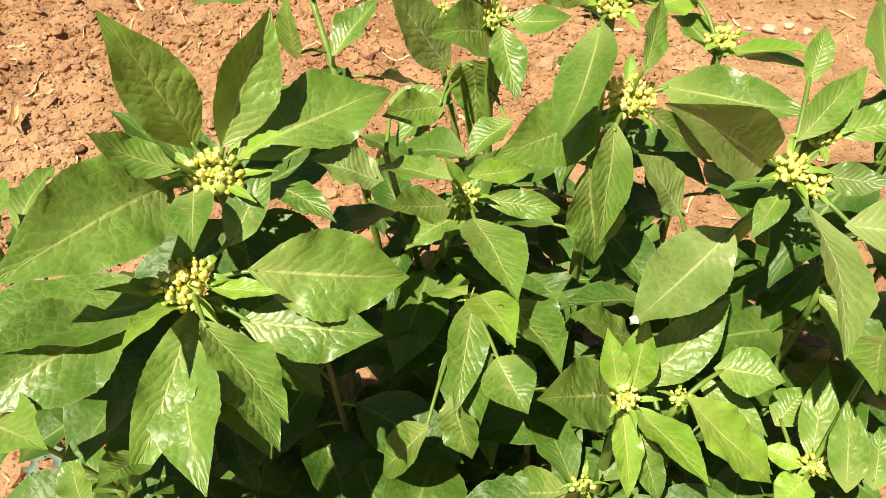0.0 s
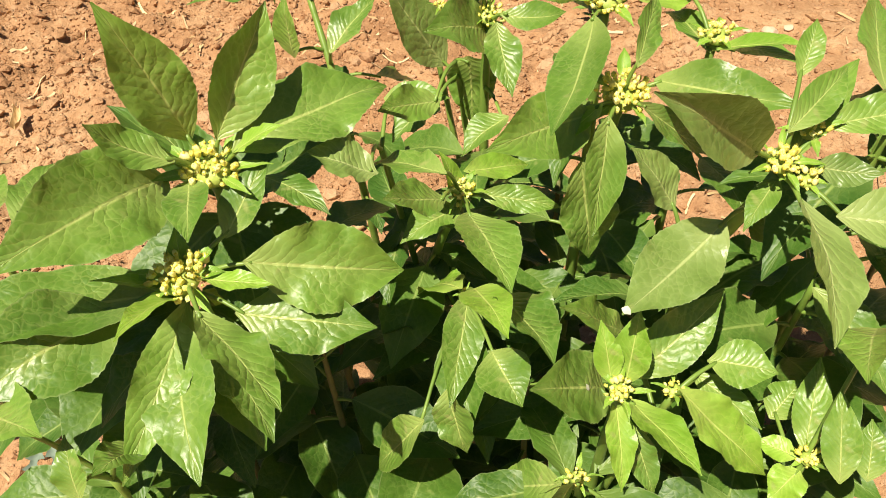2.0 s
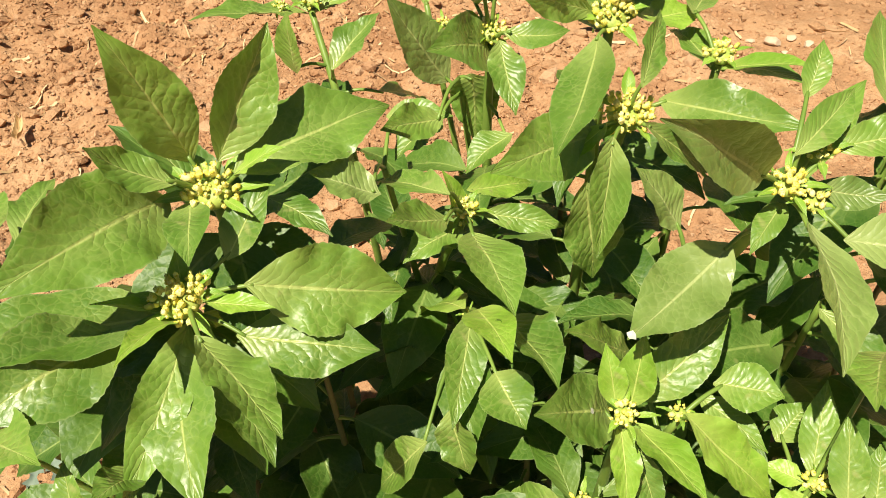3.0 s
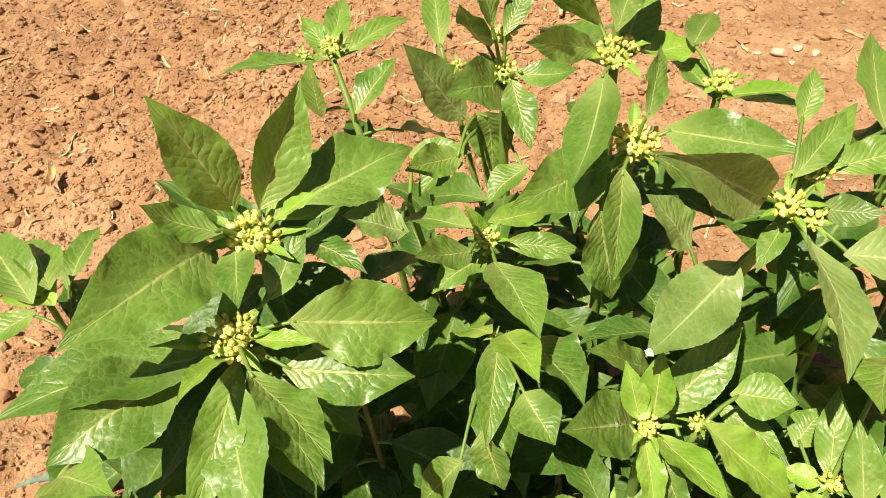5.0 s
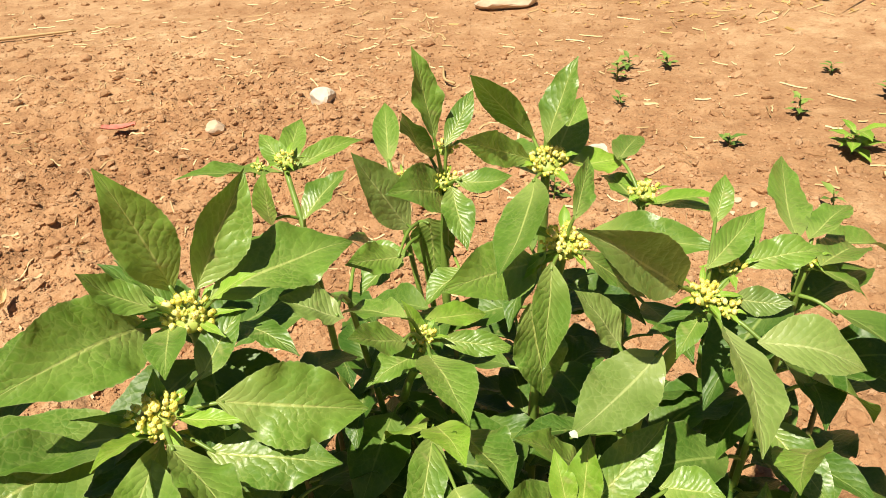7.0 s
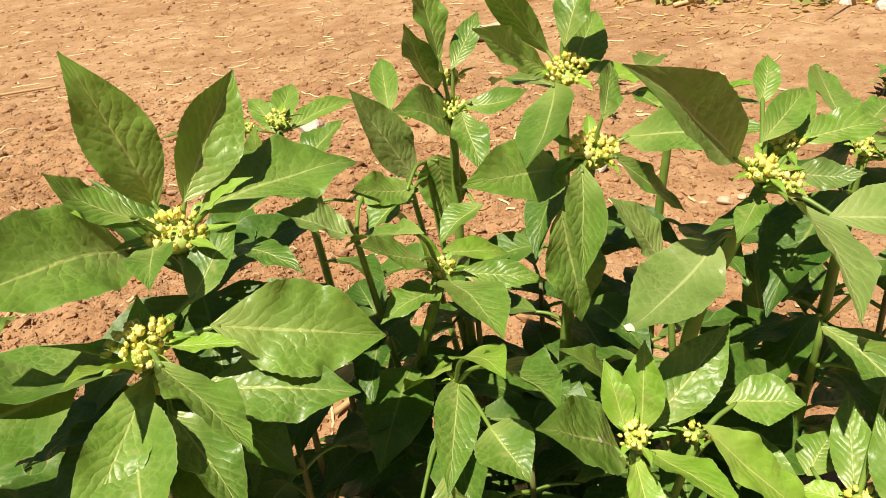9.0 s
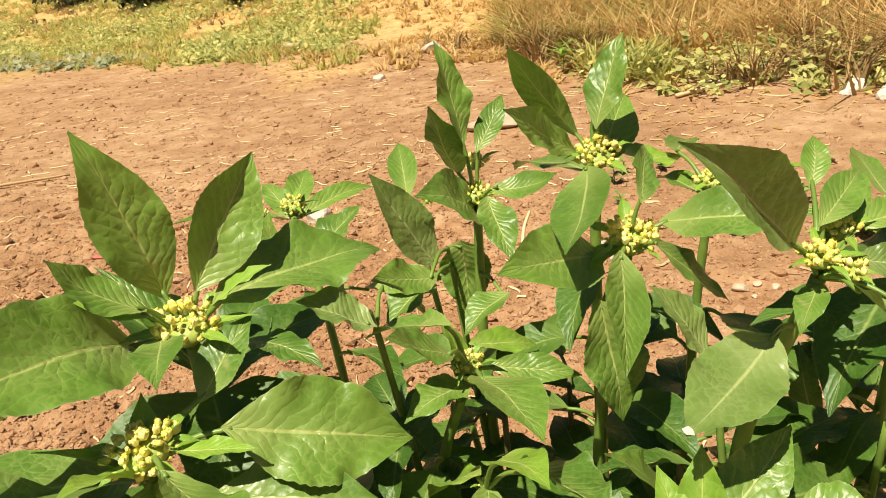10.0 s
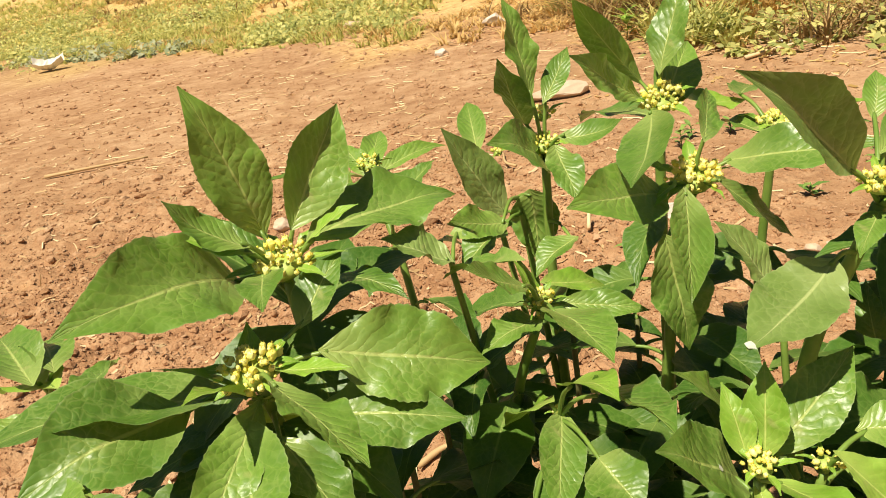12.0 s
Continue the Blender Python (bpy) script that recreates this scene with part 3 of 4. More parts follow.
h.leaf((-0.0845, -0.1020, 0.3992), (-0.0500, -0.1401, 0.3742), 0.022, -18, 0.0020, broad=0.61, fold=0.29)
h.leaf((-0.0963, -0.1022, 0.4088), (-0.0704, -0.1686, 0.3889), 0.030, 12, 0.0008, broad=0.49, fold=0.27)
h.leaf((-0.091, -0.093, 0.410), (-0.103, -0.167, 0.383), 0.020, -29, 0.0076, broad=0.56)
h.leaf((-0.1127, -0.1057, 0.4166), (-0.1543, -0.1541, 0.4193), 0.039, -34, 0.0052, broad=0.56, fold=0.36)
h.leaf((-0.093, -0.092, 0.411), (-0.183, -0.137, 0.428), 0.041, 4, 0.0059, broad=0.56)
h.leaf((-0.091, -0.092, 0.411), (-0.118, -0.108, 0.438), 0.009, 2, 0.0011, material=FRESH, broad=0.66)
h.leaf((-0.0821, -0.0929, 0.4231), (-0.0504, -0.0954, 0.4225), 0.010, 3, -0.0004, material=FRESH, broad=0.63, fold=0.26)
h.leaf((-0.090, -0.092, 0.412), (-0.095, -0.075, 0.436), 0.011, 0, 0.0017, material=FRESH, broad=0.51)
h.leaf((-0.092, -0.092, 0.410), (-0.094, -0.141, 0.443), 0.011, 0, 0.0030, material=FRESH, broad=0.52)
h.leaf((-0.090, -0.092, 0.410), (-0.094, -0.064, 0.368), 0.023, 0, 0.0038, material=FRESH, broad=0.43)
# leaves below the two heads, their shade put into the colour
h.leaf((-0.081, -0.047, 0.420), (-0.062, -0.097, 0.388), 0.031, 0, 0.0040, SHADED)
h.leaf((-0.083, -0.047, 0.417), (-0.129, -0.091, 0.384), 0.032, -10, 0.0050, SHADED)
h.leaf((-0.082, -0.045, 0.423), (-0.139, -0.016, 0.458), 0.031, 10, 0.0030, SHADED)
h.leaf((-0.081, -0.045, 0.423), (-0.033, 0.004, 0.423), 0.031, 10, 0.0050, SHADED)
h.leaf((-0.081, -0.042, 0.413), (-0.034, -0.066, 0.391), 0.029, 15, 0.0050, SHADED)
h.leaf((-0.082, -0.042, 0.410), (-0.072, 0.020, 0.431), 0.031, 0, 0.0040, SHADED)
h.leaf((-0.091, -0.086, 0.394), (-0.131, -0.133, 0.370), 0.031, 0, 0.0050, SHADED)
h.leaf((-0.091, -0.086, 0.392), (-0.058, -0.136, 0.360), 0.029, 0, 0.0050, SHADED)
h.leaf((-0.089, -0.082, 0.391), (-0.039, -0.106, 0.364), 0.031, 0, 0.0050, SHADED)
h.leaf((-0.093, -0.084, 0.389), (-0.153, -0.103, 0.380), 0.032, 0, 0.0050, SHADED)
h.lower_leaves(trunk, 0.35, 1, 18, 0.073, 0.5)

h = Plant((0.0, 0.03, 0), "slender green herb with a small flower head among narrow leaves")
trunk = h.stem(((0.000, 0.030, -0.010), (-0.001, 0.026, 0.158), (-0.001, 0.017, 0.306), (0.021, -0.001, 0.387)), 0.0042, 0.0022)
low = h.stem(((-0.001, 0.026, 0.158), (0.011, -0.006, 0.264), (0.023, -0.037, 0.348)), 0.0026, 0.0016, name="branch")
nick = h.stem(((-0.001, 0.022, 0.232), (-0.012, 0.019, 0.326), (-0.021, 0.015, 0.406)), 0.0024, 0.0016, name="branch")
h.head((0.021, -0.004, 0.396), 0.0075, 20, 0.0035, 4)
h.head((0.023, -0.038, 0.353), 0.003, 6, 0.0024, 2)
h.leaf((0.0259, -0.0278, 0.4007), (0.0477, -0.0825, 0.4052), 0.028, -17, 0.0028, broad=0.54, fold=0.30)
h.leaf((0.0292, -0.0026, 0.3902), (0.0730, -0.0023, 0.3811), 0.014, 37, 0.0006, broad=0.55, fold=0.28)
h.leaf((0.0171, -0.0375, 0.4175), (-0.0048, -0.0670, 0.4444), 0.018, -32, -0.0015, broad=0.58, fold=0.23)
h.leaf((0.0177, -0.0327, 0.4287), (-0.0242, -0.0027, 0.4119), 0.019, 3, 0.0024, broad=0.50, fold=0.30)
h.leaf((0.0221, 0.0063, 0.3980), (0.0566, 0.0383, 0.3774), 0.016, 26, 0.0011, material=FRESH, broad=0.48, fold=0.28)
h.leaf((0.020, -0.002, 0.382), (0.011, 0.003, 0.414), 0.012, 0, 0.0018, material=FRESH, broad=0.52)
h.leaf((0.0250, -0.0362, 0.3520), (0.0183, -0.0968, 0.3371), 0.020, -22, 0.0017, fold=0.28)
h.leaf((0.0376, -0.0748, 0.3530), (0.0525, -0.0999, 0.3437), 0.025, 15, 0.002, fold=0.47)
h.leaf((0.0160, -0.0864, 0.3374), (0.0249, -0.1015, 0.3028), 0.020, 46, 0.0015, fold=0.29)
h.leaf((0.029, -0.058, 0.379), (0.046, -0.106, 0.404), 0.021, 0, 0.0033, material=FRESH)
h.leaf((0.022, -0.041, 0.360), (-0.007, -0.004, 0.315), 0.023, 0, 0.0038, material=FRESH)
h.leaf((0.039, -0.055, 0.372), (0.066, -0.106, 0.386), 0.029, -22, 0.0035)
h.leaf((0.0052, -0.0985, 0.3283), (-0.0243, -0.0985, 0.2808), 0.023, -20, 0.0018, fold=0.29)
h.leaf((-0.012, -0.040, 0.435), (-0.040, -0.046, 0.453), 0.024, -12, -0.0005, material=DULL, broad=0.66)
h.leaf((-0.024, 0.054, 0.411), (0.013, 0.050, 0.414), 0.017, 29, 0.0022)
h.leaf((0.020, -0.006, 0.385), (-0.008, -0.033, 0.385), 0.020, -10, 0.0030)
h.lower_leaves(trunk, 0.3, 0.8, 14, 0.065, 1.0)
h.lower_leaves(nick, 0.3, 0.68, 7, 0.05, 2.6)
h.lower_leaves(low, 0.3, 0.9, 10, 0.059, 2.0)

h = Plant((0.082, 0.03, 0), TALL + ", broad yellow head")
trunk = h.stem(((0.082, 0.030, -0.010), (0.078, 0.031, 0.168), (0.085, 0.026, 0.336), (0.098, 0.012, 0.433)), 0.0045, 0.0026)
h.head((0.099, 0.011, 0.445), 0.0135, 44, 0.0044, 3)
h.leaf((0.0904, -0.0125, 0.4454), (0.0835, -0.0550, 0.4104), 0.022, -39, -0.0007, broad=0.48, fold=0.25)
h.leaf((0.0783, -0.0254, 0.4297), (0.0853, -0.0348, 0.3756), 0.027, 15, 0.0004, fold=0.27)
h.leaf((0.0841, -0.0043, 0.4403), (0.0382, -0.0549, 0.4594), 0.028, -49, -0.0001, broad=0.47, fold=0.26)
h.leaf((0.1057, -0.0017, 0.4446), (0.1459, 0.0113, 0.4039), 0.015, 40, -0.0012, broad=0.52, fold=0.25)
h.leaf((0.1139, 0.0162, 0.4453), (0.1680, -0.0263, 0.4593), 0.024, 35, 0.0012, broad=0.43, fold=0.28)
h.leaf((0.1033, 0.0055, 0.4587), (0.1163, 0.0518, 0.4729), 0.014, 45, -0.0003, broad=0.58, fold=0.26)
h.leaf((0.0881, -0.0031, 0.4460), (0.0669, -0.0250, 0.4403), 0.014, 15, -0.0011, material=FRESH, broad=0.50, fold=0.24)
h.lower_leaves(trunk, 0.35, 0.75, 12, 0.065, 0.2)

h = Plant((0.095, 0.065, 0), TALL + ", above its neighbours")
trunk = h.stem(((0.095, 0.065, -0.010), (0.091, 0.065, 0.210), (0.090, 0.054, 0.382), (0.092, 0.052, 0.461)), 0.0042, 0.0024)
h.head((0.093, 0.051, 0.473), 0.0115, 38, 0.0042, 3)
h.leaf((0.0852, 0.0346, 0.4691), (0.0622, -0.0486, 0.4634), 0.025, 22, -0.0036, broad=0.48, fold=0.24)
h.leaf((0.0884, 0.0740, 0.4727), (0.0527, 0.0395, 0.5273), 0.016, 56, 0.0041, broad=0.58, fold=0.27)
h.leaf((0.0928, 0.0497, 0.4823), (0.1101, 0.0670, 0.5239), 0.018, 12, 0.0015, broad=0.55, fold=0.29)
h.leaf((0.0851, 0.0554, 0.4698), (0.0491, 0.0002, 0.5075), 0.017, -76, -0.0033, broad=0.63, fold=0.25)
h.leaf((0.093, 0.052, 0.461), (0.118, 0.101, 0.488), 0.023, 32, 0.0026, broad=0.53)
h.leaf((0.1019, 0.0543, 0.4698), (0.1438, 0.0857, 0.4554), 0.024, 16, -0.0033, material=FRESH, broad=0.48, fold=0.22)
h.leaf((0.092, 0.053, 0.459), (0.058, 0.139, 0.443), 0.031, 0, 0.0048, broad=0.50)
h.lower_leaves(trunk, 0.35, 0.8, 10, 0.059, 1.4)

h = Plant((0.035, 0.1, 0), TALL + ", two flower heads")
trunk = h.stem(((0.035, 0.100, -0.010), (0.030, 0.099, 0.188), (0.029, 0.082, 0.353), (0.033, 0.080, 0.439)), 0.0042, 0.0024)
low = h.stem(((0.030, 0.099, 0.209), (0.021, 0.085, 0.334), (0.015, 0.082, 0.417)), 0.0026, 0.0016, name="branch")
h.stem(((0.030, 0.099, 0.188), (0.009, 0.126, 0.313), (-0.008, 0.144, 0.430)), 0.0026, 0.0016, name="branch")
h.head((0.033, 0.079, 0.450), 0.0095, 28, 0.0035, 4)
h.head((0.034, 0.099, 0.461), 0.007, 16, 0.0034, 2)
h.head((0.006, 0.104, 0.440), 0.004, 8, 0.0029, 2)
h.leaf((0.0295, 0.0789, 0.4742), (0.0209, 0.0872, 0.5275), 0.020, 2, 0.0012, broad=0.64, fold=0.28)
h.leaf((0.0250, 0.0983, 0.4528), (0.0155, 0.0570, 0.5022), 0.020, -19, -0.0033, broad=0.66, fold=0.24)
h.leaf((0.0353, 0.0780, 0.4698), (0.0530, 0.1081, 0.4934), 0.013, 23, 0.0005, broad=0.55, fold=0.27)
h.leaf((0.0384, 0.0647, 0.4500), (0.0472, 0.0297, 0.4281), 0.018, -3, 0.0007, broad=0.43, fold=0.28)
h.leaf((0.0405, 0.0657, 0.4540), (0.0728, 0.0501, 0.4635), 0.015, 36, -0.0061, broad=0.49, fold=0.26)
h.leaf((0.032, 0.080, 0.437), (0.006, 0.029, 0.466), 0.030, -59, 0.0039, broad=0.43)
h.leaf((0.0061, 0.1102, 0.3965), (-0.0228, 0.0960, 0.4604), 0.031, -62, -0.0014, material=DULL, fold=0.24)
h.leaf((0.0223, 0.0770, 0.4228), (0.0225, 0.0780, 0.3760), 0.027, -13, 0.0021, fold=0.31)
h.leaf((-0.009, 0.148, 0.427), (-0.016, 0.211, 0.449), 0.018, -3, 0.0013)
h.leaf((0.007, 0.054, 0.409), (-0.018, 0.031, 0.399), 0.024, 0, 0.0030)
h.leaf((0.0086, 0.0410, 0.4181), (-0.0181, 0.0093, 0.4346), 0.019, -43, -0.0017, fold=0.23)
h.leaf((0.045, 0.049, 0.402), (0.020, 0.029, 0.391), 0.019, 0, 0.0030)
h.lower_leaves(trunk, 0.35, 0.7, 10, 0.059, 2.2)

h = Plant((0.14, 0.06, 0), "small green herb with a flower head and long flat leaves")
trunk = h.stem(((0.140, 0.060, -0.010), (0.138, 0.062, 0.210), (0.139, 0.052, 0.354), (0.145, 0.043, 0.446)), 0.0036, 0.002)
h.head((0.146, 0.042, 0.456), 0.0085, 20, 0.0035, 3)
h.leaf((0.144, 0.039, 0.446), (0.176, 0.007, 0.468), 0.013, 11, 0.0020, material=FRESH, broad=0.64)
h.leaf((0.144, 0.041, 0.444), (0.127, 0.085, 0.444), 0.017, 0, 0.0028, broad=0.43)
h.leaf((0.134, 0.064, 0.463), (0.156, 0.117, 0.455), 0.017, 6, -0.0007)
h.leaf((0.153, 0.042, 0.445), (0.177, 0.010, 0.457), 0.016, 0, 0.0026)
h.lower_leaves(trunk, 0.4, 0.75, 8, 0.059, 0.7)

h = Plant((-0.06, 0.14, 0), "young herb with pale leaves and a small yellow head")
trunk = h.stem(((-0.060, 0.140, -0.010), (-0.060, 0.131, 0.188), (-0.066, 0.123, 0.352), (-0.085, 0.160, 0.419)), 0.0036, 0.002)
h.head((-0.085, 0.162, 0.429), 0.0085, 17, 0.0034, 3)
h.head((-0.104, 0.155, 0.426), 0.005, 8, 0.0029, 2)
h.leaf((-0.086, 0.160, 0.417), (-0.150, 0.121, 0.437), 0.025, 4, 0.0023, broad=0.54)
h.leaf((-0.086, 0.161, 0.417), (-0.111, 0.197, 0.434), 0.016, -11, 0.0022, broad=0.48)
h.leaf((-0.085, 0.163, 0.417), (-0.083, 0.221, 0.435), 0.018, 12, 0.0029, broad=0.52)
h.leaf((-0.084, 0.164, 0.416), (-0.035, 0.210, 0.420), 0.016, 25, 0.0043, broad=0.56)
h.leaf((-0.093, 0.128, 0.393), (-0.092, 0.130, 0.435), 0.020, -4, 0.0028)
h.leaf((-0.062, 0.099, 0.413), (-0.036, 0.133, 0.432), 0.020, 9, 0.0021)
h.leaf((-0.042, 0.131, 0.377), (-0.008, 0.163, 0.339), 0.023, 0, 0.0037)
h.lower_leaves(trunk, 0.4, 0.75, 8, 0.053, 0.1)

h = Plant((0.14, -0.02, 0), TALL + ", one tip white")
trunk = h.stem(((0.140, -0.020, -0.010), (0.138, -0.022, 0.169), (0.131, -0.039, 0.349), (0.157, -0.048, 0.441)), 0.0048, 0.0028)
low = h.stem(((0.136, -0.025, 0.275), (0.130, -0.024, 0.348), (0.129, -0.021, 0.385)), 0.002, 0.0014, name="branch")
h.head((0.154, -0.055, 0.455), 0.0078, 24, 0.0036, 3)
h.head((0.170, -0.037, 0.456), 0.0066, 16, 0.0034, 2)
h.head((0.164, -0.060, 0.449), 0.0054, 11, 0.0034, 2)
h.leaf((0.1582, -0.0717, 0.4484), (0.1605, -0.1318, 0.4322), 0.028, -36, 0.0031, material=DULL, broad=0.57, fold=0.31)
h.leaf((0.1431, -0.0574, 0.4584), (0.0941, -0.0941, 0.5123), 0.026, -66, 0.0017, material=DULL, hinge=(48, 0), broad=0.6, fold=0.28)
h.leaf((0.1362, -0.0611, 0.4261), (0.0908, -0.1066, 0.4195), 0.029, -18, -0.005, material=DULL, scar=(0.965, 0.004), fold=0.29)
h.leaf((0.1668, -0.0551, 0.4508), (0.1939, -0.0576, 0.4484), 0.013, 40, -0.0038, material=DULL, broad=0.52, fold=0.26)
h.leaf((0.1751, -0.0701, 0.4370), (0.2235, -0.0743, 0.4233), 0.028, 20, 0.0043, material=DULL, broad=0.49, fold=0.32)
h.leaf((0.1559, -0.0480, 0.4616), (0.1861, -0.0149, 0.4712), 0.014, 31, 0.0011, broad=0.54, fold=0.29)
h.leaf((0.1750, -0.0342, 0.4536), (0.2173, -0.0254, 0.4549), 0.017, 28, 0.0023, broad=0.64, fold=0.31)
h.leaf((0.168, -0.013, 0.464), (0.177, 0.008, 0.480), 0.011, 12, 0.0019)
h.leaf((0.2152, 0.0018, 0.4447), (0.2390, 0.0971, 0.4470), 0.022, 20, -0.0021, fold=0.25)
h.leaf((0.159, -0.048, 0.443), (0.196, 0.000, 0.466), 0.016, -2, 0.0027, broad=0.60)
h.leaf((0.157, -0.049, 0.439), (0.140, -0.073, 0.432), 0.011, 0, 0.0017, broad=0.47)
h.leaf((0.127, -0.015, 0.392), (0.103, -0.013, 0.428), 0.023, -26, -0.0000, material=DULL)
h.lower_leaves(trunk, 0.3, 0.7, 12, 0.068, 1.9)

h = Plant((0.2, 0.0, 0), "bushy herb with dark shaded lower leaves")
trunk = h.stem(((0.200, 0.000, -0.010), (0.202, 0.003, 0.211), (0.215, 0.002, 0.355), (0.222, 0.003, 0.425)), 0.0045, 0.002)
low = h.stem(((0.201, 0.003, 0.126), (0.194, -0.022, 0.254), (0.194, -0.039, 0.366)), 0.0028, 0.0016, name="branch")
h.head((0.223, 0.002, 0.434), 0.006, 12, 0.0034, 3)
h.leaf((0.224, 0.008, 0.440), (0.259, 0.044, 0.440), 0.018, -8, 0.0018)
h.leaf((0.225, -0.008, 0.434), (0.267, 0.034, 0.416), 0.023, 0, 0.0038)
h.leaf((0.225, -0.004, 0.431), (0.252, -0.011, 0.414), 0.013, 0, 0.0021)
h.leaf((0.248, 0.042, 0.415), (0.300, 0.066, 0.393), 0.024, 0, 0.0038)
h.leaf((0.190, -0.046, 0.369), (0.218, -0.093, 0.347), 0.023, 9, 0.0040)
h.leaf((0.192, 0.001, 0.352), (0.208, 0.047, 0.361), 0.021, 8, 0.0019)
h.leaf((0.192, 0.019, 0.322), (0.194, 0.050, 0.356), 0.015, -35, 0.0033)
h.leaf((0.212, -0.051, 0.398), (0.255, -0.040, 0.358), 0.024, 0, 0.0038)
h.lower_leaves(trunk, 0.3, 0.95, 18, 0.068, 0.9)
h.lower_leaves(low, 0.3, 0.9, 10, 0.065, 2.9)

h = Plant((0.085, -0.07, 0), "low bright green herb with a small pale head and broad leaves")
trunk = h.stem(((0.085, -0.070, -0.010), (0.089, -0.075, 0.149), (0.092, -0.090, 0.267), (0.094, -0.108, 0.363)), 0.004, 0.0022)
low = h.stem(((0.090, -0.075, 0.170), (0.101, -0.095, 0.278), (0.118, -0.104, 0.361)), 0.0022, 0.0016, name="branch")
side = h.stem(((0.089, -0.075, 0.149), (0.083, -0.101, 0.256), (0.077, -0.129, 0.328)), 0.0022, 0.0016, name="branch")
h.head((0.094, -0.109, 0.372), 0.0065, 16, 0.0034, 3)
h.head((0.118, -0.105, 0.368), 0.005, 9, 0.0030, 2)
h.head((0.077, -0.130, 0.335), 0.005, 9, 0.0030, 2)
h.leaf((0.0996, -0.0981, 0.3649), (0.1406, -0.0703, 0.3928), 0.022, 30, 0.0022, broad=0.53, fold=0.30)
h.leaf((0.0898, -0.0957, 0.3539), (0.0562, -0.1260, 0.3951), 0.030, -40, 0.0009, scar=(0.32, 0.0032), broad=0.43, fold=0.27)
h.leaf((0.0910, -0.1040, 0.3690), (0.0855, -0.0900, 0.3950), 0.012, -12, 0.0010, material=FRESH, broad=0.5, fold=0.25)
h.leaf((0.0970, -0.1030, 0.3670), (0.1010, -0.0900, 0.4020), 0.016, -3, 0.0010, material=FRESH, broad=0.52, fold=0.25)
h.leaf((0.0929, -0.1067, 0.3617), (0.0962, -0.1357, 0.3324), 0.013, -12, 0.0008, material=FRESH, broad=0.43, fold=0.28)
h.leaf((0.0989, -0.1067, 0.3620), (0.1233, -0.1453, 0.3675), 0.020, -19, 0.0006, material=FRESH, broad=0.51, fold=0.27)
h.leaf((0.1178, -0.1115, 0.3764), (0.1630, -0.1217, 0.3261), 0.023, 14, 0.0010, material=FRESH, fold=0.28)
h.leaf((0.1046, -0.0564, 0.3450), (0.0693, -0.0871, 0.4010), 0.020, -28, 0.0010, broad=0.5, fold=0.25)
h.leaf((0.1346, -0.0884, 0.3663), (0.1624, -0.0976, 0.3703), 0.021, 23, 0.0010, broad=0.62, fold=0.25)
h.leaf((0.1319, -0.0788, 0.3450), (0.1621, -0.1033, 0.3350), 0.014, 18, 0.0010, broad=0.55, fold=0.25)
h.leaf((0.1007, -0.1080, 0.3450), (0.1123, -0.1298, 0.3180), 0.013, 14, 0.0010, broad=0.5, fold=0.25)
h.leaf((0.070, -0.133, 0.334), (0.040, -0.110, 0.287), 0.023, -43, 0.0015)
h.leaf((0.077, -0.137, 0.343), (0.069, -0.124, 0.274), 0.023, 0, 0.0038)
h.lower_leaves(trunk, 0.2, 0.62, 16, 0.065, 0.3)
h.lower_leaves(side, 0.2, 0.9, 8, 0.059, 1.3)

h = Plant((0.175, -0.09, 0), "low leafy herb with a tiny yellow-green head")
trunk = h.stem(((0.175, -0.090, -0.010), (0.178, -0.098, 0.149), (0.176, -0.112, 0.256), (0.175, -0.121, 0.336)), 0.0038, 0.002)
h.head((0.176, -0.122, 0.343), 0.0048, 11, 0.0030, 3)
h.leaf((0.1761, -0.1180, 0.3390), (0.1864, -0.0819, 0.3620), 0.015, -7, 0.0010, fold=0.25)
h.leaf((0.1844, -0.1353, 0.3450), (0.1857, -0.1066, 0.3720), 0.015, -14, 0.0010, fold=0.25)
h.leaf((0.1721, -0.1260, 0.3390), (0.1557, -0.1409, 0.3380), 0.015, -4, 0.0010, material=FRESH, fold=0.25)
h.leaf((0.1721, -0.1200, 0.3390), (0.1556, -0.1121, 0.3400), 0.011, -17, 0.0010, material=FRESH, fold=0.25)
h.leaf((0.1702, -0.0909, 0.3250), (0.1870, -0.0751, 0.3350), 0.018, 5, 0.0010, fold=0.25)
h.leaf((0.1958, -0.1339, 0.3450), (0.1998, -0.1129, 0.3600), 0.014, -10, 0.0010, fold=0.25)
h.leaf((0.203, -0.084, 0.385), (0.177, -0.130, 0.411), 0.023, 27, 0.0026)
h.lower_leaves(trunk, 0.25, 0.85, 16, 0.065, 0.8)

h = Plant((-0.15, -0.1, 0), "low shaded herb with glossy leaves")
trunk = h.stem(((-0.150, -0.100, -0.010), (-0.143, -0.116, 0.150), (-0.134, -0.133, 0.258), (-0.132, -0.142, 0.342)), 0.0036, 0.0018)
h.leaf((-0.117, -0.174, 0.384), (-0.123, -0.157, 0.403), 0.012, -9, 0.0015)
h.leaf((-0.102, -0.150, 0.385), (-0.105, -0.173, 0.403), 0.017, -15, 0.0011)
h.leaf((-0.162, -0.148, 0.399), (-0.115, -0.172, 0.428), 0.024, 0, 0.0038)
h.lower_leaves(trunk, 0.2, 0.9, 16, 0.065, 0.1)

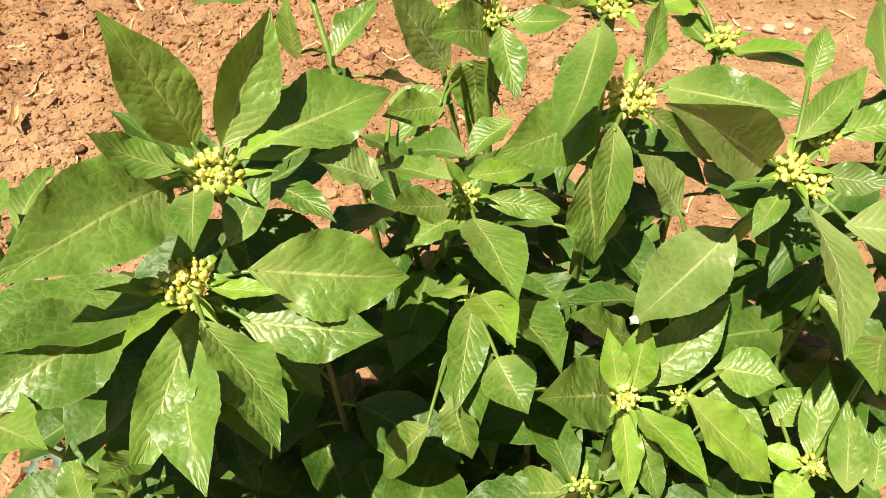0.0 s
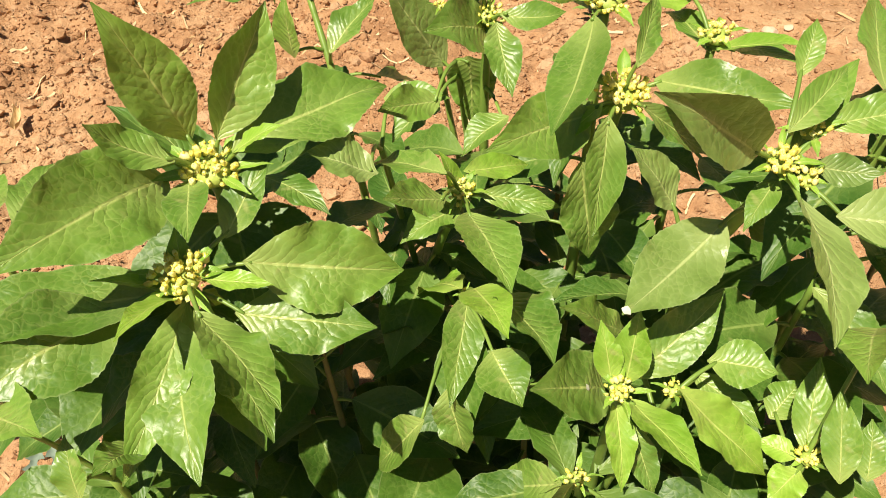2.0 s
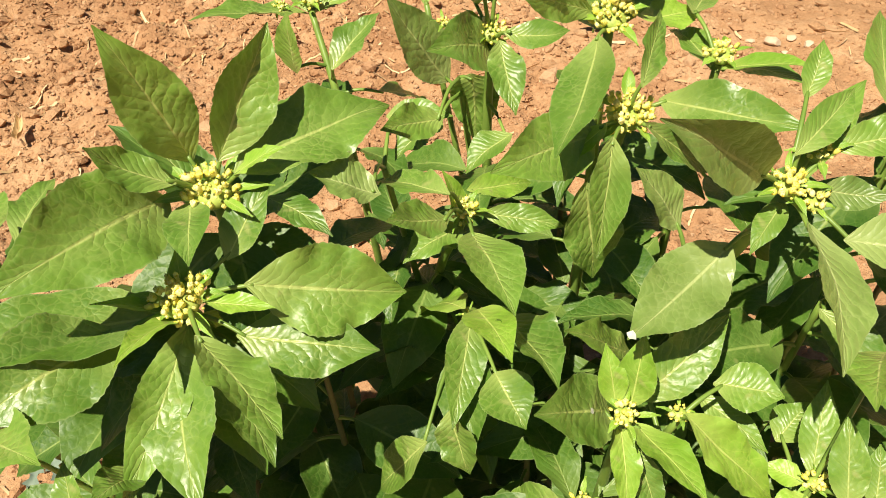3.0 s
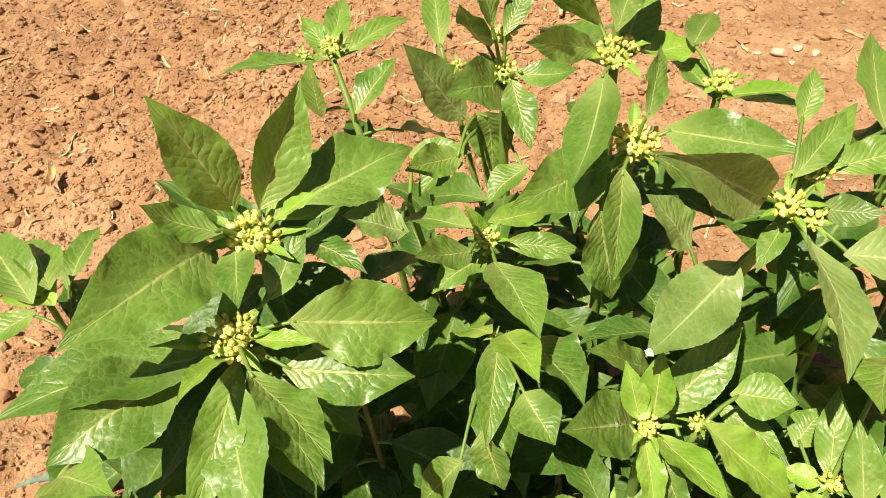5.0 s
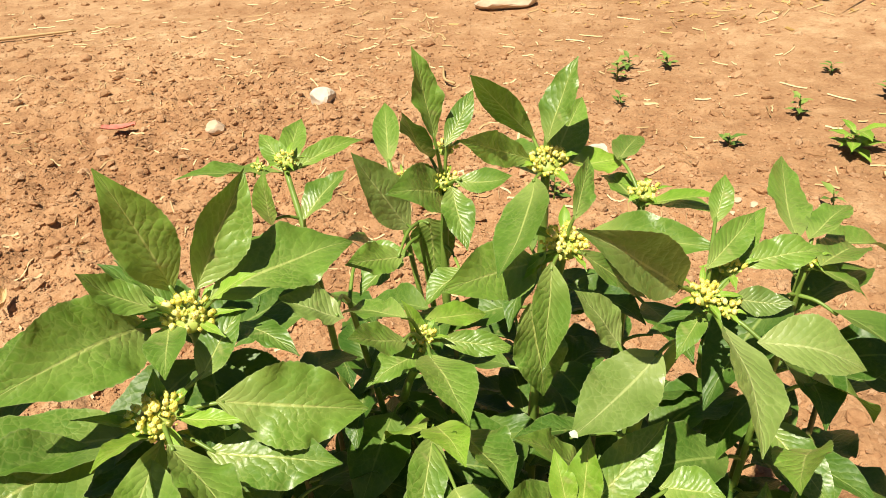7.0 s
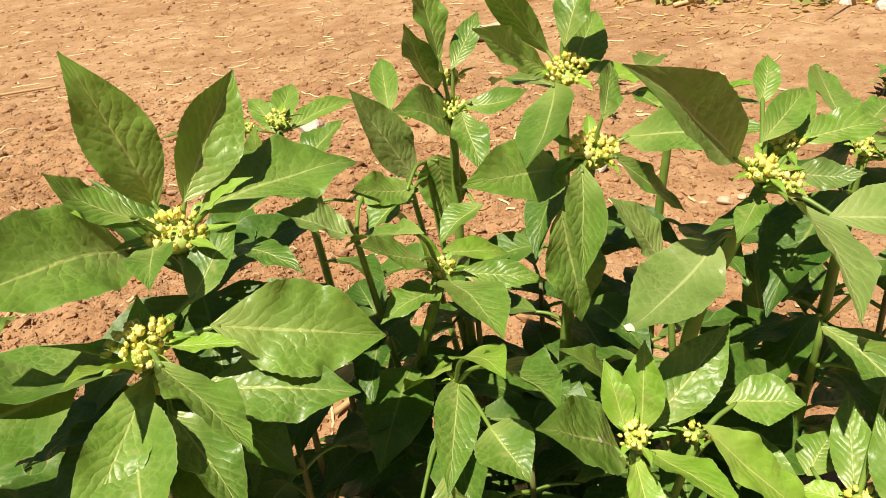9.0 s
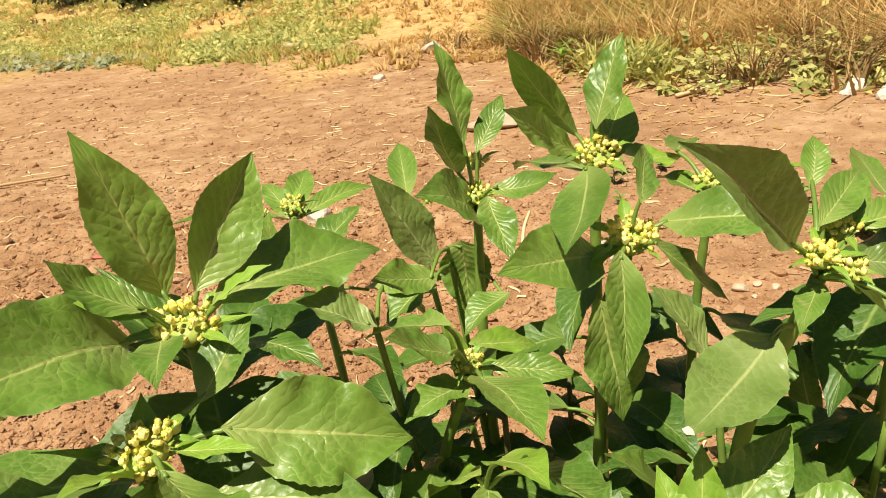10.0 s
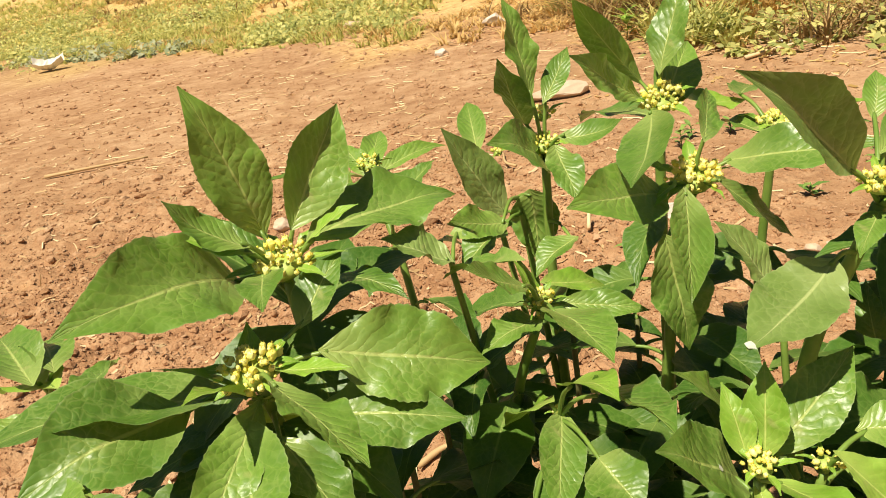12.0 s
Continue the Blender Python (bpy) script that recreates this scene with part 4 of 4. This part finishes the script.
h = Plant((-0.25, 0.0, 0), "young leafy herb at the edge of the bed")
trunk = h.stem(((-0.250, 0.000, -0.010), (-0.243, -0.010, 0.149), (-0.237, -0.021, 0.276), (-0.227, -0.028, 0.386)), 0.0038, 0.0018)
h.leaf((-0.249, -0.016, 0.365), (-0.286, -0.053, 0.357), 0.022, -12, 0.0037)
h.leaf((-0.258, 0.024, 0.342), (-0.264, 0.093, 0.338), 0.023, -5, 0.0033)
h.leaf((-0.215, -0.035, 0.401), (-0.263, 0.020, 0.390), 0.024, 18, 0.0058)
h.leaf((-0.221, -0.044, 0.400), (-0.275, 0.012, 0.402), 0.029, 0, 0.0046)
h.leaf((-0.211, -0.042, 0.396), (-0.267, -0.001, 0.375), 0.027, 0, 0.0043, material=FRESH)
h.lower_leaves(trunk, 0.3, 0.85, 12, 0.065, 0.4)


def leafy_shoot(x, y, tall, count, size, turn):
    """A shoot with no flower yet, leafed from low down in the shade-darkened green."""
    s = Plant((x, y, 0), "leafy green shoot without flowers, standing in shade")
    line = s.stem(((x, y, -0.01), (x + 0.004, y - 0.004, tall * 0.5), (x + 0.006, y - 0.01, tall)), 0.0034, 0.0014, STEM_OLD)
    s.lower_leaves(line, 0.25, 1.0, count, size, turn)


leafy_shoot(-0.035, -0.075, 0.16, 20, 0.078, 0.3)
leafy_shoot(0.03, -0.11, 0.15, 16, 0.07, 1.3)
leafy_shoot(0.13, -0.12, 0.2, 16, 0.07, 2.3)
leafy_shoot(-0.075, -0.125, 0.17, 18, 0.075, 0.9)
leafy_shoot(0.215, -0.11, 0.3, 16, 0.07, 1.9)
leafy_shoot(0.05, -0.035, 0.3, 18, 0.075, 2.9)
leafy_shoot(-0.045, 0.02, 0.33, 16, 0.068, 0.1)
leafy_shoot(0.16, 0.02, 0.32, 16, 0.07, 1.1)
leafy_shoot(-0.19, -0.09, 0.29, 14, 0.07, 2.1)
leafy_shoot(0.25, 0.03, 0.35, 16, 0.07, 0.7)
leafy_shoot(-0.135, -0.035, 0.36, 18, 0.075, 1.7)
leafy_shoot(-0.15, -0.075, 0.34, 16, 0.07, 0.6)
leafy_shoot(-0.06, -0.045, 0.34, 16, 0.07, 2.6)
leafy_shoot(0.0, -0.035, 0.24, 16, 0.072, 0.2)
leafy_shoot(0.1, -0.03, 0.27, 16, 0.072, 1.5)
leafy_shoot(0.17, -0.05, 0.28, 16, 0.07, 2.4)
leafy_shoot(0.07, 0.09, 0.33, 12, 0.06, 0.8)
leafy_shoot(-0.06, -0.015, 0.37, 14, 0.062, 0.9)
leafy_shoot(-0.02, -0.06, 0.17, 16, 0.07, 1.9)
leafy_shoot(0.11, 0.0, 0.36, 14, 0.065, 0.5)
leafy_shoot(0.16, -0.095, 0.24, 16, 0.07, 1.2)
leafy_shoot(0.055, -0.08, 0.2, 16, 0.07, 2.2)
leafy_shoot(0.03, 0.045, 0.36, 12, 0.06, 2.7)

# ---- the yard beyond the bed ----
def tufts(name, count, seed, spot, tall, material, lean=0.5, per=9, wide=0.004, label="", category="grass"):
    """Grass: bent tapering blades in tufts, all in one mesh; spot(r) gives a place."""
    r = random.Random(seed)
    verts, faces = [], []
    spots = np.array([spot(r) for _ in range(count)])
    for x, y, z0 in zip(spots[:, 0].tolist(), spots[:, 1].tolist(), (height(spots[:, 0], spots[:, 1]) - 0.015).tolist()):
        s = tall * r.uniform(0.5, 1.3)
        for _ in range(per):
            a, out = r.random() * 6.283, r.uniform(0.1, 1.0) * lean * s
            bx, by = x + r.gauss(0, 0.12 * s), y + r.gauss(0, 0.12 * s)
            h = s * r.uniform(0.6, 1.1)
            w = wide * r.uniform(0.7, 1.5)
            ca, sa = math.cos(a), math.sin(a)
            b = len(verts)
            for f in (0.0, 0.5, 1.0):
                px, py, pz = bx + ca * out * f * f, by + sa * out * f * f, z0 + h * f * (1 - 0.25 * f)
                ww = w * (1 - 0.85 * f)
                verts.append((px - sa * ww, py + ca * ww, pz))
                verts.append((px + sa * ww, py - ca * ww, pz))
            faces += [(b, b + 1, b + 3, b + 2), (b + 2, b + 3, b + 5, b + 4)]
    return tagged(new(name, mesh_of(name, verts, faces, material)), label, category, kind="stuff")


def bank(low, high, deep, start=0.0, patch=0, thin=-2.0):
    """Places past the foot of the bank, thinning out with distance, in patches."""

    def spot(r):
        for _ in range(12):
            x = r.uniform(low, high)
            y = float(foot(x)) + start + abs(r.gauss(0, deep)) + r.gauss(0, 0.2)
            if not patch or float(lattice(np.array([x]), np.array([y]), 0.55, patch)[0]) > thin:
                break
        return x, y

    return spot


def sprigs(name, count, seed, spot, tall, leaf, material, label):
    """Low bushy weeds: heaps of small leaves round short stalks, all in one mesh."""
    r = random.Random(seed)
    verts, faces = [], []
    spots = np.array([spot(r) for _ in range(count)])
    for x, y, z0 in zip(spots[:, 0].tolist(), spots[:, 1].tolist(), height(spots[:, 0], spots[:, 1]).tolist()):
        s = tall * r.choice((0.4, 0.6, 0.8, 1.0, 1.4))
        for _ in range(26):
            c = Vector((x + r.gauss(0, s * 0.6), y + r.gauss(0, s * 0.6), z0 + abs(r.gauss(0.1, 0.5)) * s))
            n = Vector((r.gauss(0, 0.6), r.gauss(-0.3, 0.6), 1)).normalized()
            a = n.orthogonal().normalized()
            a.rotate(Matrix.Rotation(r.random() * 6.283, 3, n))
            t = n.cross(a)
            k = leaf * r.uniform(0.6, 1.4)
            b = len(verts)
            verts += [(c - a * k)[:], (c + t * k * 0.5 + n * k * 0.2)[:], (c + a * k)[:], (c - t * k * 0.5 + n * k * 0.2)[:]]
            faces.append((b, b + 1, b + 2, b + 3))
    return tagged(new(name, mesh_of(name, verts, faces, material)), label, "weeds", kind="stuff")


tufts("bank_grass", 5200, 21, bank(-10, -0.5, 3.2, 0.0, 31, -0.35), 0.1, TURF, 1.3, 11, 0.0065, "low yellow-green grass along the far edge of the way")
tufts("bank_grass", 2800, 22, bank(-7, 1.0, 2.6, 0.0, 32, -0.2), 0.075, HAY, 1.6, 9, 0.008, "short bleached dry grass beyond the way")
tufts("bank_grass", 800, 23, bank(0.35, 4.0, 1.5, 0.2, 33, -0.1), 0.26, HAY, 1.5, 22, 0.005, "tall dry straw-coloured grass on the bank")
tufts("bank_grass", 800, 24, bank(0.3, 4.4, 1.5, 0.12, 34, 0.0), 0.19, TURF, 1.6, 20, 0.0075, "green grass among the dry stalks on the bank")
tufts("bank_grass", 600, 26, bank(0.3, 4.4, 1.6, 0.05, 35, 0.0), 0.19, BROWN, 1.6, 16, 0.006, "brown withered grass on the bank")
tufts("bank_grass", 300, 27, bank(-10, 0.2, 3.5, 0.5, 36, 0.3), 0.12, BROWN, 1.2, 9, 0.008, "brown withered weeds in the far grass")
sprigs("bank_weeds", 800, 25, bank(-9, -0.6, 1.6, -0.1, 37, 0.05), 0.1, 0.02, SPRIG, "yellow-green leafy weeds in the far grass")
sprigs("bank_weeds", 60, 28, bank(-4.6, -2.2, 0.25, -0.12), 0.055, 0.025, GREYWEED, "grey-green weeds at the edge of the way")
sprigs("bank_weeds", 330, 29, bank(0.4, 4.0, 1.1, 0.05, 38, 0.1), 0.085, 0.019, SPRIG, "green leafy weeds among the dry grass")
tagged(straws("leaf_litter", 260, 30, (0.45, 0.12), (1.15, 2.1), 0.012, 0.035, HAY, 0.005), "withered pale leaves at the foot of the bank", "litter", kind="stuff")


def shrub(x, y, tall, wide, seed):
    """A far bush: forking limbs and a ragged crown of small leaf clumps."""
    r = random.Random(seed)
    z = top(x, y)
    root = tagged(new("shrub"), "dark green ragged shrub behind the dry grass", "shrub", "shrubs on the bank")
    root.location = (x, y, z - 0.02)
    ends = []
    for k in range(6):
        a = k * 1.05 + r.uniform(-0.3, 0.3)
        e = Vector((math.cos(a) * wide * 0.55, math.sin(a) * wide * 0.55, tall * r.uniform(0.55, 0.95)))
        part("limb", tube(glide((Vector((0, 0, 0)), e * 0.45 + Vector((0, 0, tall * 0.12)), e), 8), 0.025, 0.008, 6), WOOD, root)
        ends.append(e)
    verts, faces = [], []
    for _ in range(900):
        c = r.choice(ends) + Vector((r.gauss(0, wide * 0.22), r.gauss(0, wide * 0.22), r.gauss(0, tall * 0.2)))
        c.z = max(c.z, 0.05)
        n = Vector((r.gauss(0, 1), r.gauss(0, 1), r.gauss(0.5, 1))).normalized()
        s = n.orthogonal().normalized()
        t = n.cross(s)
        size = r.uniform(0.03, 0.07)
        b = len(verts)
        verts += [c - s * size, c + t * size * 0.45 + n * 0.01, c + s * size, c - t * size * 0.45 + n * 0.01]
        faces.append((b, b + 1, b + 2, b + 3))
    share("crown", mesh_of("crown", [v[:] for v in verts], faces, SHRUB), root)


for k, (x, y, tall, wide) in enumerate(((-2.0, 8.2, 0.3, 0.35), (-1.3, 8.0, 0.38, 0.4), (-0.75, 7.6, 0.32, 0.3), (-3.6, 9.4, 0.3, 0.4), (-5.2, 11.0, 0.3, 0.5))):
    shrub(x, y, tall, wide, k + 1)

# ---- small things on the soil ----
def rock(name, x, y, size, shape, material, label, category="stone", seed=1, sink=0.25, turn=0.0):
    """A broken stone: a chipped, flattened lump that sits in the soil."""
    r = random.Random(seed)
    bm = bmesh.new()
    bmesh.ops.create_icosphere(bm, subdivisions=3, radius=1.0)
    cuts = [(Vector((r.gauss(0, 1), r.gauss(0, 1), r.gauss(0.3, 1))).normalized(), r.uniform(0.55, 0.85)) for _ in range(9)]
    for v in bm.verts:
        for n, d in cuts:
            over = v.co.dot(n) - d
            if over > 0:
                v.co -= n * over
        v.co += v.co * 0.06 * noise.noise(v.co * 3.1 + Vector((seed, 0, 0)))
        v.co = Vector((v.co.x * shape[0], v.co.y * shape[1], v.co.z * shape[2])) * size
    me = bpy.data.meshes.new(name)
    bm.to_mesh(me)
    bm.free()
    me.materials.append(material)
    ob = new(name, me)
    ob.location = (x, y, top(x, y) + size * shape[2] * (0.7 - sink))
    ob.rotation_euler = (0, 0, turn)
    return tagged(ob, label, category)


rock("stone", -0.326, 1.396, 0.036, (1.0, 0.7, 0.85), STONE, "white broken stone lying on the red soil", seed=2)
rock("stone", 0.264, 1.021, 0.03, (0.8, 0.9, 0.8), STONE, "small white stone half hidden behind the leaves", seed=3)
rock("stone", 0.13, 2.18, 0.085, (1.2, 0.8, 0.4), PALE, "flat pale tan stone on the trodden way", seed=4)
rock("stone", -0.542, 1.249, 0.024, (1.1, 0.9, 0.7), PALE, "small pale pinkish stone among the clods", seed=5)
rock("stone", -0.095, 4.06, 0.06, (1.1, 0.8, 0.7), STONE, "white stone at the far edge of the way", seed=6)
rock("stone", -0.335, 3.36, 0.036, (1.0, 0.8, 0.7), STONE, "small white stone far along the way", seed=7)
rock("stone", -1.05, 5.05, 0.07, (1.2, 0.8, 0.6), PALE, "pale pinkish stone below the grassy bank", seed=8)
for k, (dx, dy, s) in enumerate(((0, 0, 0.013), (0.03, 0.012, 0.008), (-0.03, 0.018, 0.007), (0.012, -0.03, 0.006), (0.05, -0.014, 0.008))):
    tagged(rock("pebble", 0.449 + dx, 0.844 + dy, s, (1.1, 0.9, 0.7), PALE, "small pale pebble on the red soil", "pebble", 20 + k), group="pebbles by the bed")
for k, (dx, dy, s) in enumerate(((0, 0, 0.06), (0.1, 0.05, 0.05), (-0.07, 0.04, 0.04), (0.05, -0.05, 0.035), (0.62, -0.2, 0.12), (0.78, -0.28, 0.13), (0.7, -0.42, 0.1), (0.92, -0.35, 0.09), (0.55, -0.33, 0.07), (0.86, -0.22, 0.1), (0.98, -0.24, 0.14))):
    tagged(rock("rubble_piece", 0.935 + 0.5 * dx + 0.1 * dy, 2.42 + 0.6 * dy - 0.35 * dx, s * 0.33, (1.1, 0.9, 0.7), DEBRIS, "whitish piece of rubble at the foot of the bank", "rubble", 40 + k), group="rubble by the bank")


def sheet_scrap(name, x, y, length, width, material, label, category, turn, lift=0.02, seed=1, tilt=0.0):
    """A crumpled thin scrap, cupped and creased, lying loose."""
    r = random.Random(seed)
    bm = bmesh.new()
    nu, nv = 14, 8
    rows = []
    for i in range(nu + 1):
        u = i / nu
        hw = width / 2 * (0.55 + 0.45 * math.sin(math.pi * u) + r.uniform(-0.08, 0.08))
        rows.append([bm.verts.new((length * (u - 0.5), hw * (2 * j / nv - 1), lift * (abs(2 * u - 1) ** 2 * 0.5 + (2 * j / nv - 1) ** 2 * 0.6) + r.uniform(0, 0.12) * lift)) for j in range(nv + 1)])
    for a, b in zip(rows, rows[1:]):
        for j in range(nv):
            bm.faces.new((a[j], b[j], b[j + 1], a[j + 1]))
    me = bpy.data.meshes.new(name)
    bm.to_mesh(me)
    bm.free()
    me.materials.append(material)
    ob = new(name, me)
    ob.location = (x, y, top(x, y) + 0.012)
    ob.rotation_euler = (tilt, 0, turn)
    solid = ob.modifiers.new("thickness", "SOLIDIFY")
    solid.thickness = 0.0006
    return tagged(ob, label, category)


sheet_scrap("fallen_leaf", -0.764, 1.257, 0.075, 0.024, REDLEAF, "dry reddish fallen leaf on the soil", "leaf", 0.15, 0.01, 3)
sheet_scrap("dry_husk", -0.680, 0.593, 0.055, 0.014, STRAW, "curled straw-yellow husk on the soil", "husk", 1.9, 0.014, 4)
sheet_scrap("paper_scrap", -3.6, 5.6, 0.24, 0.18, DEBRIS, "crumpled white paper scrap far across the way", "paper", 0.3, 0.09, 5, 0.15)


def stick(points, r, label, seed=1):
    ob = part("stick", tube(glide([(x, y, top(x, y) + z) for x, y, z in points], 12), r, r * 0.6, 6, 0.12), STRAW, None)
    return tagged(ob, label, "stick")


stick(((-1.585, 2.049, 0.01), (-1.436, 2.083, 0.012), (-1.269, 2.156, 0.01)), 0.006, "pale dry stick on the trodden soil")
stick(((-0.145, 0.363, 0.01), (-0.105, 0.370, 0.012), (-0.068, 0.370, 0.01)), 0.004, "short pale dry stalk on the soil")
stick(((0.108, 0.983, 0.01), (0.118, 1.031, 0.05), (0.134, 1.059, 0.09)), 0.004, "bleached dry stalk standing in the soil")
stick(((0.749, 0.919, 0.01), (0.776, 0.899, 0.012), (0.848, 0.595, 0.008)), 0.005, "pale dry stalk on the soil")
stick(((0.746, 2.321, 0.01), (0.914, 2.361, 0.012), (1.050, 2.369, 0.008)), 0.007, "long pale straw stalk below the bank")
stick(((-0.018, 1.485, 0.01), (-0.043, 1.503, 0.015), (-0.050, 1.598, 0.01)), 0.004, "bent pale straw stalk on the soil")


def weed(x, y, tall, leaves, size, seed, material=WEED, label="small green weed growing in bare soil", slim=0.4):
    """A low seedling: a short stem with small pointed leaves all round."""
    r = random.Random(seed)
    root = tagged(new("weed"), label, "weed", "weeds on the way")
    root.location = (x, y, top(x, y) - 0.003)
    part("stem", tube(glide(((0, 0, 0), (0.003, 0, tall * 0.5), (0.0, 0.004, tall)), 6), 0.0016, 0.0008, 6), STEM, root)
    for k in range(leaves):
        a, f = k * 2.4 + r.uniform(-0.4, 0.4), 0.2 + 0.8 * k / leaves
        base = Vector((0, 0, tall * f))
        length = size * r.uniform(0.6, 1.2)
        tip = base + Vector((math.cos(a) * length, math.sin(a) * length, length * r.uniform(-0.1, 0.5)))
        part("leaf", blade(length, length * slim, length * 0.08, 0.2, 0.05, nu=8, half=2), material, root, "", leaf_pose(base, tip, 0))


weed(0.740, 1.034, 0.05, 16, 0.055, 1, FRESH, "bright green low weed spreading on bare soil")
weed(0.528, 1.088, 0.03, 8, 0.03, 2)
weed(0.706, 1.224, 0.05, 8, 0.03, 3)
weed(0.368, 1.474, 0.05, 9, 0.035, 4)
weed(0.923, 1.293, 0.07, 9, 0.035, 5)
weed(0.502, 1.560, 0.04, 8, 0.035, 6)
weed(0.409, 1.559, 0.04, 8, 0.035, 7)
weed(0.168, 0.866, 0.05, 9, 0.028, 8)
weed(0.604, 0.783, 0.05, 8, 0.03, 9)
weed(0.349, 1.310, 0.03, 7, 0.025, 10)
weed(0.855, 1.450, 0.03, 7, 0.025, 11)
weed(0.466, 3.008, 0.12, 14, 0.075, 13, FRESH, "green weed at the foot of the dry grass")


def thistle(x, y, tall, length, leaves, seed):
    """A prickly rosette: arching narrow leaves with toothed, spiny lobes."""
    r = random.Random(seed)
    root = tagged(new("thistle"), "grey-green prickly thistle beside the bed", "weed")
    root.location = (x, y, top(x, y) - 0.004)
    part("stem", tube(glide(((0, 0, 0), (0.002, 0.001, tall * 0.5), (0.0, 0.002, tall)), 6), 0.004, 0.003, 7), STEM, root)
    for k in range(leaves):
        a = -1.57 + k * 2.4
        bm = bmesh.new()
        rows, n = [], 24
        for i in range(n + 1):
            u = i / n
            hw = length * 0.085 * (1 - u) ** 0.6 * (1.35 if i % 3 == 1 else 0.55) + 0.0006
            shift = length * 0.025 if i % 3 == 1 else 0.0
            z = length * (0.35 * u - 0.5 * u * u)
            rows.append([bm.verts.new((length * u + shift * abs(s), s * hw, z + 0.25 * hw * abs(s) + (0.003 * r.random() if abs(s) == 1 else 0))) for s in (-1, -0.5, 0, 0.5, 1)])
        for p, q in zip(rows, rows[1:]):
            for c in range(4):
                bm.faces.new((p[c], q[c], q[c + 1], p[c + 1]))
        part("leaf", bm, SAGE, root, "", Matrix.Translation((0, 0, tall * (0.6 + 0.4 * k / leaves))) @ Matrix.Rotation(a + r.uniform(-0.2, 0.2), 4, "Z"))


thistle(-0.387, 0.062, 0.06, 0.09, 5, 3)
